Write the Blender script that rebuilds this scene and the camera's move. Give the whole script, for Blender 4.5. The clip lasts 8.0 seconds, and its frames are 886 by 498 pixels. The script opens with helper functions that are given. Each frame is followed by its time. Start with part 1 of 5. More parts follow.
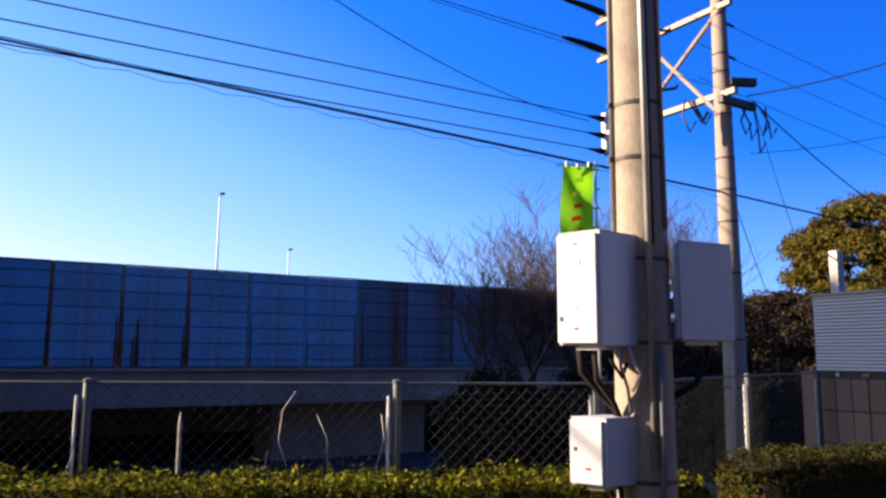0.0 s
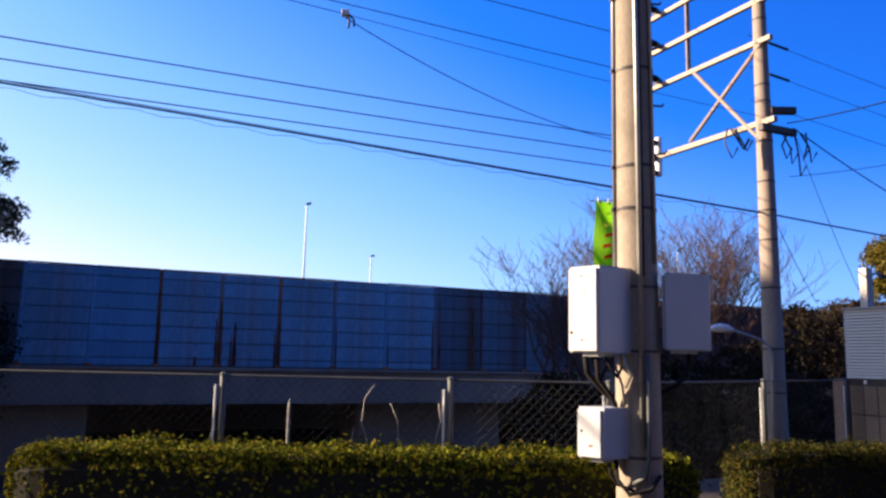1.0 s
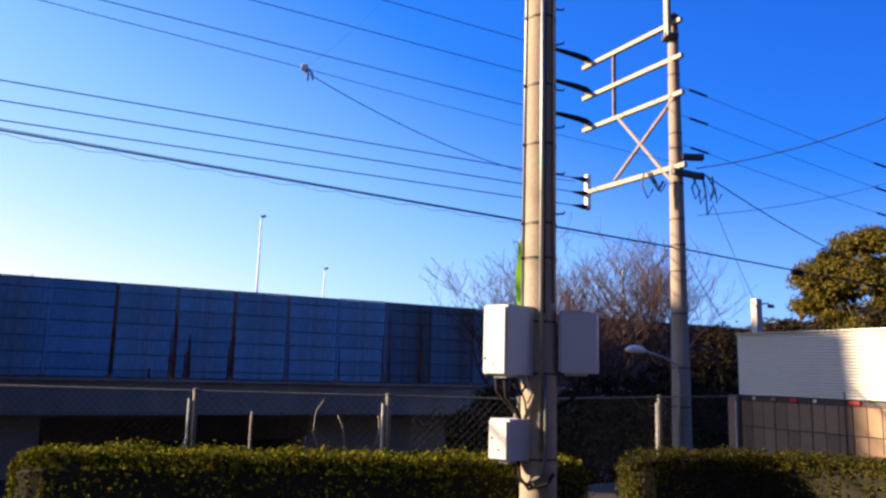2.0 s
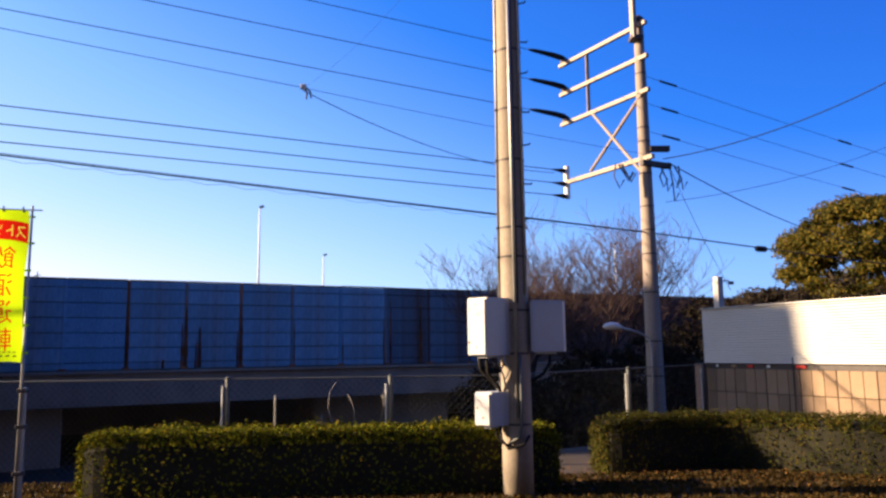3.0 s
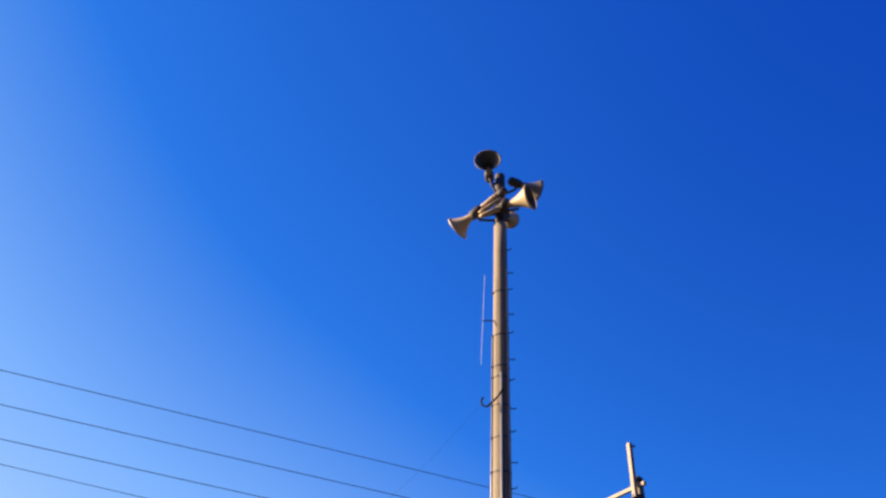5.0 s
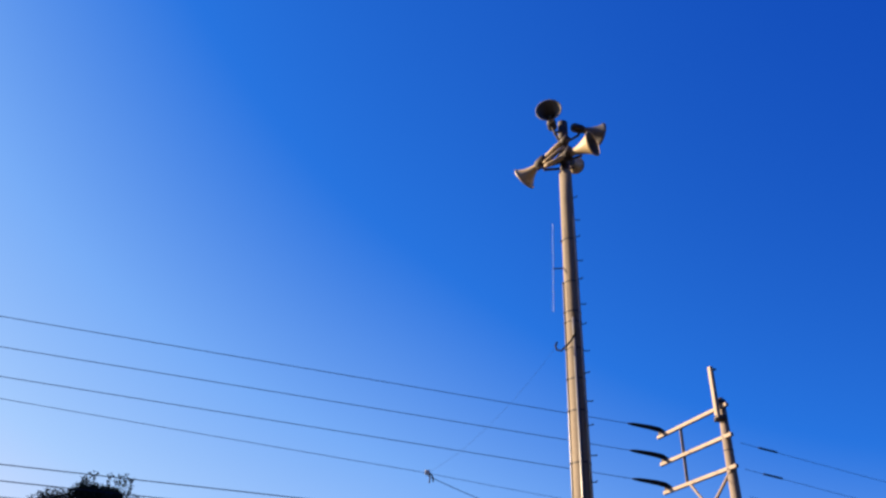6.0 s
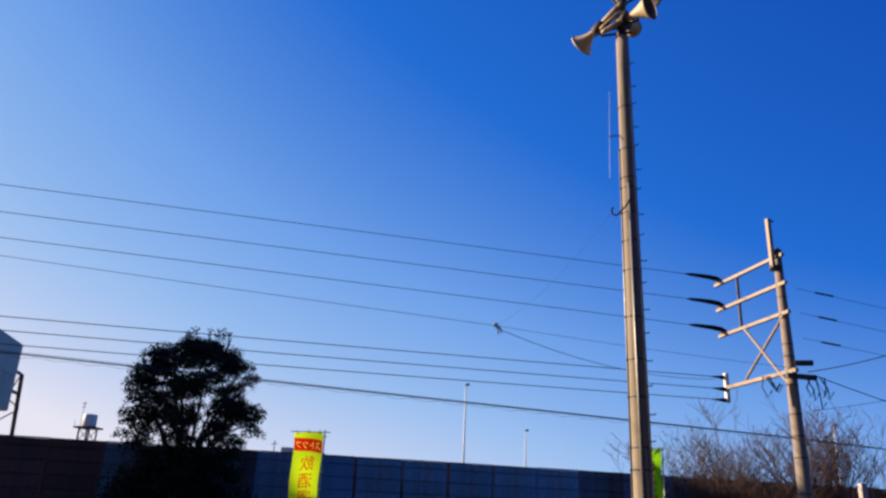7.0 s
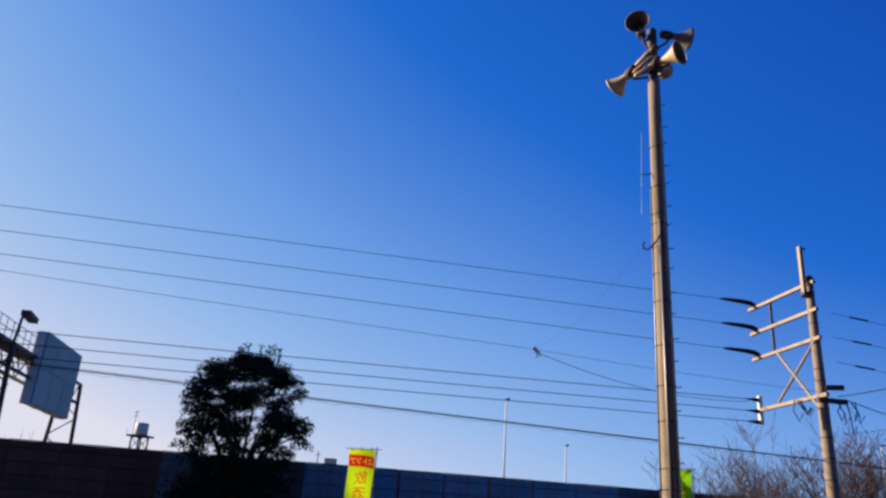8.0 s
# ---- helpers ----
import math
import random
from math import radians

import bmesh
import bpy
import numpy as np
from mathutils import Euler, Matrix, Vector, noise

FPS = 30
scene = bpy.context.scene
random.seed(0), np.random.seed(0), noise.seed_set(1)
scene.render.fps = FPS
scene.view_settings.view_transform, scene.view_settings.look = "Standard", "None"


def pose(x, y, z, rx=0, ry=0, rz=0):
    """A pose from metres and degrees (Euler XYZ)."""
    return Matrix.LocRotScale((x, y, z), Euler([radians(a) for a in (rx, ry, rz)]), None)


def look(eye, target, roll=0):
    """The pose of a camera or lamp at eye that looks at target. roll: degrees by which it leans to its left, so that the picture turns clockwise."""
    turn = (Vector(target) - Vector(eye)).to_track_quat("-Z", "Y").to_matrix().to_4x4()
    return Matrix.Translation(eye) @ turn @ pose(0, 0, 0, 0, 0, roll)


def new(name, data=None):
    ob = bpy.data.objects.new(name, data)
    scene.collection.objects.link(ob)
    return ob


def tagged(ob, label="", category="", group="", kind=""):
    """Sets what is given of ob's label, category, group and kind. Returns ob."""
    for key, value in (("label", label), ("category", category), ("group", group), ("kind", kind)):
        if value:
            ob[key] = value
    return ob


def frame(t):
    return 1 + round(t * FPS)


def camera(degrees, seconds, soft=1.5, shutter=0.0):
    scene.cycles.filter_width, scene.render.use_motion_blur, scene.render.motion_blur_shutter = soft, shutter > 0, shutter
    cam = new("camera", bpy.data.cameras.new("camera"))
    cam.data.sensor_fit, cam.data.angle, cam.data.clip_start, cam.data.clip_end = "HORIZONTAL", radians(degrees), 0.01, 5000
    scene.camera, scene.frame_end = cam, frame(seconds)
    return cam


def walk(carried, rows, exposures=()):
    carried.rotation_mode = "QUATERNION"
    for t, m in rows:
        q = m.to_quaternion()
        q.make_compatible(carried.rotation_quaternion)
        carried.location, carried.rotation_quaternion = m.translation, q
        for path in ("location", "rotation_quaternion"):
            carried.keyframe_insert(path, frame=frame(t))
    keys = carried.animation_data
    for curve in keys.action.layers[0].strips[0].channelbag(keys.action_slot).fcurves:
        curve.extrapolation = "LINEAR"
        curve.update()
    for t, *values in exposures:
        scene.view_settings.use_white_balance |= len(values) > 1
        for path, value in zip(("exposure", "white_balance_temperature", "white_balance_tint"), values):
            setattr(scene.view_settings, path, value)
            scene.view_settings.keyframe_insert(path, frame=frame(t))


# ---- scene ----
cam = camera(61.2, 8.0, soft=2.6)
PATH = [
    (0, (-1.01, -4.341, 1.336), (-0.858, -2.366, 1.618), 0.4),
    (0.2, (-0.999, -4.709, 1.309), (-0.893, -2.730, 1.579), 0.2),
    (0.5, (-0.948, -5.109, 1.335), (-0.902, -3.135, 1.655), -0.8),
    (0.8, (-0.866, -5.576, 1.310), (-0.880, -3.599, 1.612), -0.6),
    (1, (-0.802, -5.867, 1.331), (-0.865, -3.89, 1.621), 1.2),
    (1.2, (-0.759, -6.176, 1.339), (-0.778, -4.198, 1.636), 1.4),
    (1.5, (-0.702, -6.608, 1.377), (-0.651, -4.638, 1.716), 0.4),
    (1.7, (-0.662, -6.851, 1.393), (-0.606, -4.881, 1.732), 1.6),
    (2.8, (-0.585, -8.4, 1.463), (-0.505, -6.418, 1.721), 1.0),
    (3, (-0.56, -8.667, 1.467), (-0.495, -6.687, 1.735), -0.7),
    (3.3, (-0.517, -8.991, 1.498), (-0.478, -7.005, 1.731), 0.4),
    (3.5, (-0.537, -9.284, 1.52), (-0.511, -7.321, 1.903), 1.1),
    (3.8, (-0.537, -9.691, 1.551), (-0.486, -7.826, 2.27), 2.2),
    (4, (-0.513, -9.891, 1.473), (-0.463, -8.102, 2.366), -0.4),
    (4.2, (-0.426, -10.096, 1.476), (-0.384, -8.417, 2.561), -2.0),
    (4.5, (-0.291, -10.373, 1.54), (-0.273, -8.768, 2.734), 0.7),
    (4.7, (-0.236, -10.551, 1.555), (-0.229, -9.011, 2.832), 1.6),
    (5.8, (0.121, -11.599, 1.678), (-0.161, -9.921, 2.728), 4.8),
    (6, (0.177, -11.803, 1.665), (-0.102, -10.128, 2.721), 2.8),
    (6.5, (0.257, -12.339, 1.597), (-0.143, -10.59, 2.48), -0.1),
    (6.7, (0.330, -12.527, 1.600), (-0.156, -10.725, 2.318), 1.0),
    (6.8, (0.347, -12.626, 1.586), (-0.162, -10.806, 2.24), 1.2),
    (7, (0.382, -12.846, 1.596), (-0.082, -11.027, 2.286), 2.6),
    (7.3, (0.463, -13.099, 1.620), (0.045, -11.273, 2.320), 2.0),
    (7.5, (0.481, -13.348, 1.596), (0.058, -11.524, 2.3), 1.3),
    (7.8, (0.600, -13.710, 1.600), (0.080, -11.921, 2.327), 0.9),
    (8, (0.627, -14.008, 1.576), (0.06, -12.227, 2.289), 3.9),
]
walk(cam, [(t, look(eye, target, roll)) for t, eye, target, roll in PATH],
     [(0, 1.76, 5950, 12), (1.5, 1.76, 6200, 12), (3.5, 1.74, 6750, 11), (4, 1.40, 6400, 10), (4.5, 1.37, 6400, 10), (6.5, 1.14, 6300, 10), (7, 1.02, 6250, 10), (8, 0.93, 6150, 10)])

# ---- light ----
SUN_EL, SUN_AZ = 21.0, -2.0     # degrees above the horizon; degrees from -x towards -y
sun_way = Vector((-math.cos(radians(SUN_AZ)) * math.cos(radians(SUN_EL)),
                  -math.sin(radians(SUN_AZ)) * math.cos(radians(SUN_EL)), math.sin(radians(SUN_EL))))
world = bpy.data.worlds.new("sky")
scene.world = world
world.use_nodes = True
wn = world.node_tree.nodes
sky = wn.new("ShaderNodeTexSky")
sky.sky_type, sky.sun_disc = "NISHITA", False
sky.sun_elevation, sky.sun_rotation = radians(SUN_EL), radians(270 - SUN_AZ)
sky.air_density, sky.dust_density, sky.ozone_density = 1.0, 0.6, 3.0
# a deep, clear winter sky: the model's brightness picks the blue, paler towards the sun and the horizon
grey = wn.new("ShaderNodeRGBToBW")
part_of = wn.new("ShaderNodeMath")
part_of.operation = "MULTIPLY"
part_of.inputs[1].default_value = 1 / 7
ramp = wn.new("ShaderNodeValToRGB")
ramp.color_ramp.elements[0].position, ramp.color_ramp.elements[0].color = 0.10, (0.004, 0.050, 0.40, 1)
ramp.color_ramp.elements[1].position, ramp.color_ramp.elements[1].color = 0.95, (0.90, 0.86, 0.94, 1)
for at, c in ((0.24, (0.022, 0.165, 0.68)), (0.38, (0.18, 0.39, 0.85)), (0.56, (0.37, 0.57, 0.91))):
    ramp.color_ramp.elements.new(at).color = (*c, 1)
world.node_tree.links.new(sky.outputs[0], grey.inputs[0])
world.node_tree.links.new(grey.outputs[0], part_of.inputs[0])
# the sky deepens steadily on the side away from the sun
way = wn.new("ShaderNodeTexCoord")
side = wn.new("ShaderNodeVectorMath")
side.operation = "DOT_PRODUCT"
side.inputs[1].default_value = sun_way
gain = wn.new("ShaderNodeMapRange")
gain.interpolation_type = "SMOOTHSTEP"
gain.inputs["From Min"].default_value, gain.inputs["From Max"].default_value = -0.6, 0.4
gain.inputs["To Min"].default_value, gain.inputs["To Max"].default_value = 0.57, 1.11
deep = wn.new("ShaderNodeMath")
deep.operation = "MULTIPLY"
world.node_tree.links.new(way.outputs["Generated"], side.inputs[0])
world.node_tree.links.new(side.outputs["Value"], gain.inputs["Value"])
world.node_tree.links.new(part_of.outputs[0], deep.inputs[0])
world.node_tree.links.new(gain.outputs[0], deep.inputs[1])
world.node_tree.links.new(deep.outputs[0], ramp.inputs[0])
world.node_tree.links.new(ramp.outputs[0], wn["Background"].inputs["Color"])
wn["Background"].inputs["Strength"].default_value = 0.45
sun_data = bpy.data.lights.new("sun", "SUN")
sun_data.energy, sun_data.angle, sun_data.color = 5.0, radians(0.53), (1.0, 0.76, 0.50)
sun = new("sun", sun_data)
sun.matrix_world = look((0, 0, 30), Vector((0, 0, 30)) - sun_way)


# ---- materials ----
def mat(name, col, col2=None, rough=0.6, metal=0.0, scale=6.0, fine=60.0, bump=0.15, mix=0.6, rand=0.0, spec=0.4, stretch=(1, 1, 1), grain=0.16):
    """A surface with large soft patches, fine grain and a slight relief."""
    m = bpy.data.materials.new(name)
    m.use_nodes = True
    nt = m.node_tree
    n, l = nt.nodes, nt.links
    b = n["Principled BSDF"]
    b.inputs["Roughness"].default_value, b.inputs["Metallic"].default_value = rough, metal
    b.inputs["Specular IOR Level"].default_value = spec
    col2 = col2 or tuple(c * 0.62 for c in col)
    co = n.new("ShaderNodeTexCoord")
    mp = n.new("ShaderNodeMapping")
    mp.inputs["Scale"].default_value = stretch
    l.new(co.outputs["Object"], mp.inputs["Vector"])
    a = n.new("ShaderNodeTexNoise")
    a.inputs["Scale"].default_value, a.inputs["Detail"].default_value = scale, 6
    f = n.new("ShaderNodeTexNoise")
    f.inputs["Scale"].default_value, f.inputs["Detail"].default_value = fine, 4
    l.new(mp.outputs[0], a.inputs["Vector"])
    l.new(mp.outputs[0], f.inputs["Vector"])
    r = n.new("ShaderNodeMapRange")
    r.inputs["From Min"].default_value, r.inputs["From Max"].default_value = 0.35, 0.68
    r.inputs["To Max"].default_value = mix
    l.new(a.outputs["Fac"], r.inputs["Value"])
    mx = n.new("ShaderNodeMix")
    mx.data_type = "RGBA"
    mx.inputs["A"].default_value, mx.inputs["B"].default_value = (*col, 1), (*col2, 1)
    l.new(r.outputs[0], mx.inputs["Factor"])
    g = n.new("ShaderNodeMapRange")
    g.inputs["From Min"].default_value, g.inputs["From Max"].default_value = 0.3, 0.7
    g.inputs["To Min"].default_value, g.inputs["To Max"].default_value = 1 - grain, 1 + grain
    l.new(f.outputs["Fac"], g.inputs["Value"])
    hs = n.new("ShaderNodeHueSaturation")
    l.new(mx.outputs["Result"], hs.inputs["Color"])
    val = g.outputs[0]
    if rand:
        oi = n.new("ShaderNodeObjectInfo")
        rr = n.new("ShaderNodeMapRange")
        rr.inputs["To Min"].default_value, rr.inputs["To Max"].default_value = 1 - rand, 1 + rand
        l.new(oi.outputs["Random"], rr.inputs["Value"])
        mu = n.new("ShaderNodeMath")
        mu.operation = "MULTIPLY"
        l.new(val, mu.inputs[0])
        l.new(rr.outputs[0], mu.inputs[1])
        val = mu.outputs[0]
    l.new(val, hs.inputs["Value"])
    l.new(hs.outputs[0], b.inputs["Base Color"])
    if bump:
        bp = n.new("ShaderNodeBump")
        bp.inputs["Strength"].default_value, bp.inputs["Distance"].default_value = bump, 0.01
        l.new(f.outputs["Fac"], bp.inputs["Height"])
        l.new(bp.outputs[0], b.inputs["Normal"])
    return m


def leaf_mat(name, cols, rough=0.45, through_light=0.35):
    """Leaves: colour by clump and leaf, some light comes through."""
    m = bpy.data.materials.new(name)
    m.use_nodes = True
    n, l = m.node_tree.nodes, m.node_tree.links
    b = n["Principled BSDF"]
    b.inputs["Roughness"].default_value = rough
    b.inputs["Specular IOR Level"].default_value = 0.06
    geo = n.new("ShaderNodeNewGeometry")
    rp = n.new("ShaderNodeValToRGB")
    rp.color_ramp.elements[0].color, rp.color_ramp.elements[1].color = (*cols[0], 1), (*cols[-1], 1)
    for k, c in enumerate(cols[1:-1]):
        rp.color_ramp.elements.new((k + 1) / (len(cols) - 1)).color = (*c, 1)
    l.new(geo.outputs["Random Per Island"], rp.inputs["Fac"])
    co = n.new("ShaderNodeTexCoord")
    no = n.new("ShaderNodeTexNoise")
    no.inputs["Scale"].default_value, no.inputs["Detail"].default_value = 2.5, 4
    l.new(co.outputs["Object"], no.inputs["Vector"])
    mr = n.new("ShaderNodeMapRange")
    mr.inputs["From Min"].default_value, mr.inputs["From Max"].default_value = 0.3, 0.7
    mr.inputs["To Min"].default_value, mr.inputs["To Max"].default_value = 0.65, 1.25
    l.new(no.outputs["Fac"], mr.inputs["Value"])
    hs = n.new("ShaderNodeHueSaturation")
    l.new(rp.outputs[0], hs.inputs["Color"])
    l.new(mr.outputs[0], hs.inputs["Value"])
    l.new(hs.outputs[0], b.inputs["Base Color"])
    tr = n.new("ShaderNodeBsdfTranslucent")
    l.new(hs.outputs[0], tr.inputs["Color"])
    ms = n.new("ShaderNodeMixShader")
    ms.inputs[0].default_value = through_light
    l.new(b.outputs[0], ms.inputs[1])
    l.new(tr.outputs[0], ms.inputs[2])
    l.new(ms.outputs[0], n["Material Output"].inputs["Surface"])
    return m


def cloth_mat(name, col, col2):
    m = mat(name, col, col2, rough=0.7, scale=3, fine=200, bump=0.05, mix=0.35)
    n, l = m.node_tree.nodes, m.node_tree.links
    b = n["Principled BSDF"]
    tr = n.new("ShaderNodeBsdfTranslucent")
    l.new(b.inputs["Base Color"].links[0].from_socket, tr.inputs["Color"])
    ms = n.new("ShaderNodeMixShader")
    ms.inputs[0].default_value = 0.6
    l.new(b.outputs[0], ms.inputs[1])
    l.new(tr.outputs[0], ms.inputs[2])
    l.new(ms.outputs[0], n["Material Output"].inputs["Surface"])
    return m


M_ground = mat("dry_soil", (0.042, 0.028, 0.017), (0.022, 0.016, 0.011), rough=0.95, scale=0.7, fine=18, bump=0.5)
M_asphalt = mat("asphalt", (0.045, 0.045, 0.047), (0.03, 0.03, 0.032), rough=0.9, scale=0.6, fine=90, bump=0.3)
M_concrete = mat("weathered_concrete", (0.36, 0.235, 0.16), (0.20, 0.13, 0.088), rough=0.9, scale=0.9, fine=25, bump=0.3, stretch=(1, 1, 0.5))
M_pole = mat("spun_concrete", (0.285, 0.235, 0.182), (0.215, 0.172, 0.130), rough=0.85, scale=2.0, fine=70, bump=0.2, stretch=(1, 1, 0.25))
M_pole_far = mat("grey_concrete", (0.28, 0.225, 0.185), (0.21, 0.17, 0.14), rough=0.85, scale=2.0, fine=70, bump=0.2, stretch=(1, 1, 0.3))
M_stain = mat("rust_speckled_blue_steel", (0.15, 0.305, 0.405), (0.26, 0.13, 0.06), rough=0.65, scale=1.3, fine=9, bump=0.06, mix=0.4, rand=0.1, stretch=(1, 1, 0.22))
M_mixed = mat("soot_streaked_blue_steel", (0.11, 0.18, 0.235), (0.10, 0.05, 0.035), rough=0.7, scale=0.9, fine=12, bump=0.1, mix=1.0, rand=0.15, stretch=(1, 1, 0.15))
M_blue = mat("blue_painted_steel", (0.145, 0.315, 0.43), (0.11, 0.245, 0.34), rough=0.55, scale=1.6, fine=14, bump=0.04, rand=0.1, stretch=(1, 1, 0.35))
M_brown = mat("stained_brown_steel", (0.13, 0.062, 0.04), (0.07, 0.038, 0.032), rough=0.8, scale=1.2, fine=12, bump=0.1, rand=0.2, stretch=(1, 1, 0.3))
M_rust = mat("rusted_post", (0.50, 0.150, 0.045), (0.10, 0.035, 0.018), rough=0.9, scale=3.0, fine=40, bump=0.3, mix=0.9, stretch=(1, 1, 0.3))
M_rust_blue = mat("rust_stained_blue", (0.12, 0.18, 0.22), (0.38, 0.16, 0.05), rough=0.75, scale=1.6, fine=30, bump=0.15, mix=0.95, stretch=(1, 1, 0.25))
M_steel = mat("galvanised_steel", (0.36, 0.35, 0.335), (0.26, 0.25, 0.24), rough=0.45, metal=0.55, scale=8, fine=80, bump=0.05)
M_arm = mat("weathered_galvanised_arm", (0.30, 0.24, 0.185), (0.22, 0.17, 0.13), rough=0.6, metal=0.15, scale=5, fine=60, bump=0.08)
M_dark_steel = mat("dark_bracket_steel", (0.07, 0.06, 0.06), (0.04, 0.035, 0.03), rough=0.6, metal=0.3, scale=10, fine=80)
M_box = mat("ivory_painted_cabinet", (0.48, 0.485, 0.50), (0.44, 0.44, 0.45), rough=0.4, scale=4, fine=50, bump=0.02, mix=0.4, grain=0.03)
M_black = mat("black_cable_sheath", (0.016, 0.014, 0.014), rough=0.8, spec=0.15, scale=20, fine=90, bump=0.05)
M_wire = mat("dull_overhead_wire", (0.03, 0.04, 0.065), rough=0.9, spec=0.05, scale=10, fine=60, bump=0)
M_horn = mat("cream_horn", (0.52, 0.40, 0.24), (0.40, 0.30, 0.17), rough=0.5, scale=5, fine=60, bump=0.03)
# greyer than the cream horns: their shade is put into this colour
M_horn_shaded = mat("shaded_grey_horn", (0.20, 0.19, 0.19), (0.14, 0.13, 0.13), rough=0.6, scale=5, fine=60, bump=0.03)
# mouth lining, darkened in colour to stand for the shade in the bell
M_horn_in = mat("shaded_horn_throat", (0.16, 0.14, 0.12), rough=0.7, scale=5, fine=60, bump=0.03)
M_white = mat("white_siding", (0.60, 0.57, 0.51), (0.54, 0.50, 0.44), rough=0.5, scale=1.5, fine=30, bump=0.05, mix=0.5, grain=0.05)
M_block = mat("tan_concrete_block", (0.255, 0.175, 0.110), (0.185, 0.125, 0.08), rough=0.9, scale=3, fine=60, bump=0.35, rand=0.18)
M_mortar = mat("dark_joint", (0.10, 0.08, 0.06), rough=0.95, scale=8, fine=60)
M_lamp_white = mat("white_lamp_metal", (0.72, 0.72, 0.70), rough=0.4, metal=0.1, scale=4, fine=50, bump=0.02)
M_sign = mat("sign_back_panel", (0.17, 0.27, 0.29), (0.12, 0.21, 0.23), rough=0.5, scale=0.4, fine=10, bump=0.03, rand=0.15)
M_yellow = cloth_mat("fluorescent_yellow_cloth", (0.55, 0.80, 0.008), (0.50, 0.74, 0.006))
M_green_cloth = cloth_mat("fluorescent_green_cloth", (0.36, 0.80, 0.008), (0.29, 0.70, 0.006))
M_red_print = cloth_mat("red_print", (0.60, 0.015, 0.004), (0.50, 0.01, 0.003))
M_yellow_print = cloth_mat("yellow_print", (0.85, 0.80, 0.10), (0.8, 0.74, 0.08))
M_bark = mat("dark_bark", (0.09, 0.065, 0.05), (0.05, 0.035, 0.03), rough=0.95, scale=5, fine=50, bump=0.5)
M_fence = mat("dull_galvanised_pipe", (0.10, 0.105, 0.10), (0.07, 0.075, 0.07), rough=0.6, metal=0.2, scale=5, fine=60, bump=0.05)
M_mesh = mat("weathered_mesh_wire", (0.06, 0.06, 0.058), (0.042, 0.042, 0.04), rough=1.0, metal=0.0, scale=3, fine=40, bump=0, spec=0.03)
M_twig = mat("red_brown_twig", (0.075, 0.043, 0.034), (0.045, 0.028, 0.025), rough=0.9, scale=5, fine=50, bump=0.2)
M_hedge = leaf_mat("hedge_leaf", [(0.022, 0.028, 0.005), (0.065, 0.075, 0.008), (0.215, 0.225, 0.012), (0.19, 0.13, 0.012)], rough=0.8, through_light=0.25)
# near-black core: the shade within the hedges is put into its colour
M_hedge_shade = mat("hedge_inner_shade", (0.022, 0.02, 0.010), rough=1, scale=8, fine=40, bump=0)
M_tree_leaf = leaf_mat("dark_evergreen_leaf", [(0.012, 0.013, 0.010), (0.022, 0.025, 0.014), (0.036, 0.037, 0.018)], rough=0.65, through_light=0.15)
M_oak_leaf = leaf_mat("olive_evergreen_leaf", [(0.024, 0.026, 0.006), (0.066, 0.062, 0.009), (0.105, 0.082, 0.010), (0.18, 0.115, 0.014)], rough=0.6, through_light=0.3)
M_azalea = leaf_mat("dark_hedge_leaf", [(0.014, 0.018, 0.005), (0.04, 0.046, 0.008), (0.08, 0.076, 0.010), (0.085, 0.050, 0.012)], rough=0.8, through_light=0.25)
M_shrub = leaf_mat("brown_green_shrub_leaf", [(0.018, 0.014, 0.009), (0.034, 0.026, 0.016), (0.052, 0.038, 0.022)], rough=0.8, through_light=0.15)
M_grass = leaf_mat("dry_grass", [(0.018, 0.015, 0.005), (0.045, 0.03, 0.010), (0.10, 0.058, 0.016)])
M_litter = leaf_mat("fallen_leaf", [(0.06, 0.025, 0.01), (0.16, 0.075, 0.02), (0.34, 0.17, 0.05)])
M_plaster = mat("beige_render", (0.55, 0.50, 0.44), (0.45, 0.40, 0.35), rough=0.9, scale=0.8, fine=20, bump=0.15)
M_brick = mat("brown_render", (0.05, 0.042, 0.036), (0.036, 0.03, 0.026), rough=0.9, scale=0.6, fine=15, bump=0.15)
M_red = mat("red_plastic", (0.6, 0.03, 0.02), rough=0.4)
glass = bpy.data.materials.new("tinted_glass")
glass.use_nodes = True
gb = glass.node_tree.nodes["Principled BSDF"]
gb.inputs["Base Color"].default_value, gb.inputs["Roughness"].default_value = (0.25, 0.32, 0.36, 1), 0.08
gb.inputs["Transmission Weight"].default_value = 0.6


# ---- helpers for meshes ----
def thing(name, label, category, at=(0, 0, 0), group="", kind=""):
    ob = new(name)
    ob.location = at
    return tagged(ob, label, category, group, kind)


def part(name, bm, material, parent=None, label="", smooth=False):
    """Link a bmesh as one mesh object. Its vertices are in the frame of the thing."""
    me = bpy.data.meshes.new(name)
    bm.to_mesh(me)
    bm.free()
    me.materials.append(material)
    if smooth:
        for p in me.polygons:
            p.use_smooth = True
    ob = new(name, me)
    ob.parent = parent
    if label:
        ob["label"] = label
    return ob


def mesh_part(name, verts, faces, material, parent=None, label="", kind=""):
    me = bpy.data.meshes.new(name)
    me.from_pydata(verts, [], faces)
    me.materials.append(material)
    ob = new(name, me)
    ob.parent = parent
    if label:
        ob["label"] = label
    if kind:
        ob["kind"] = kind
    return ob


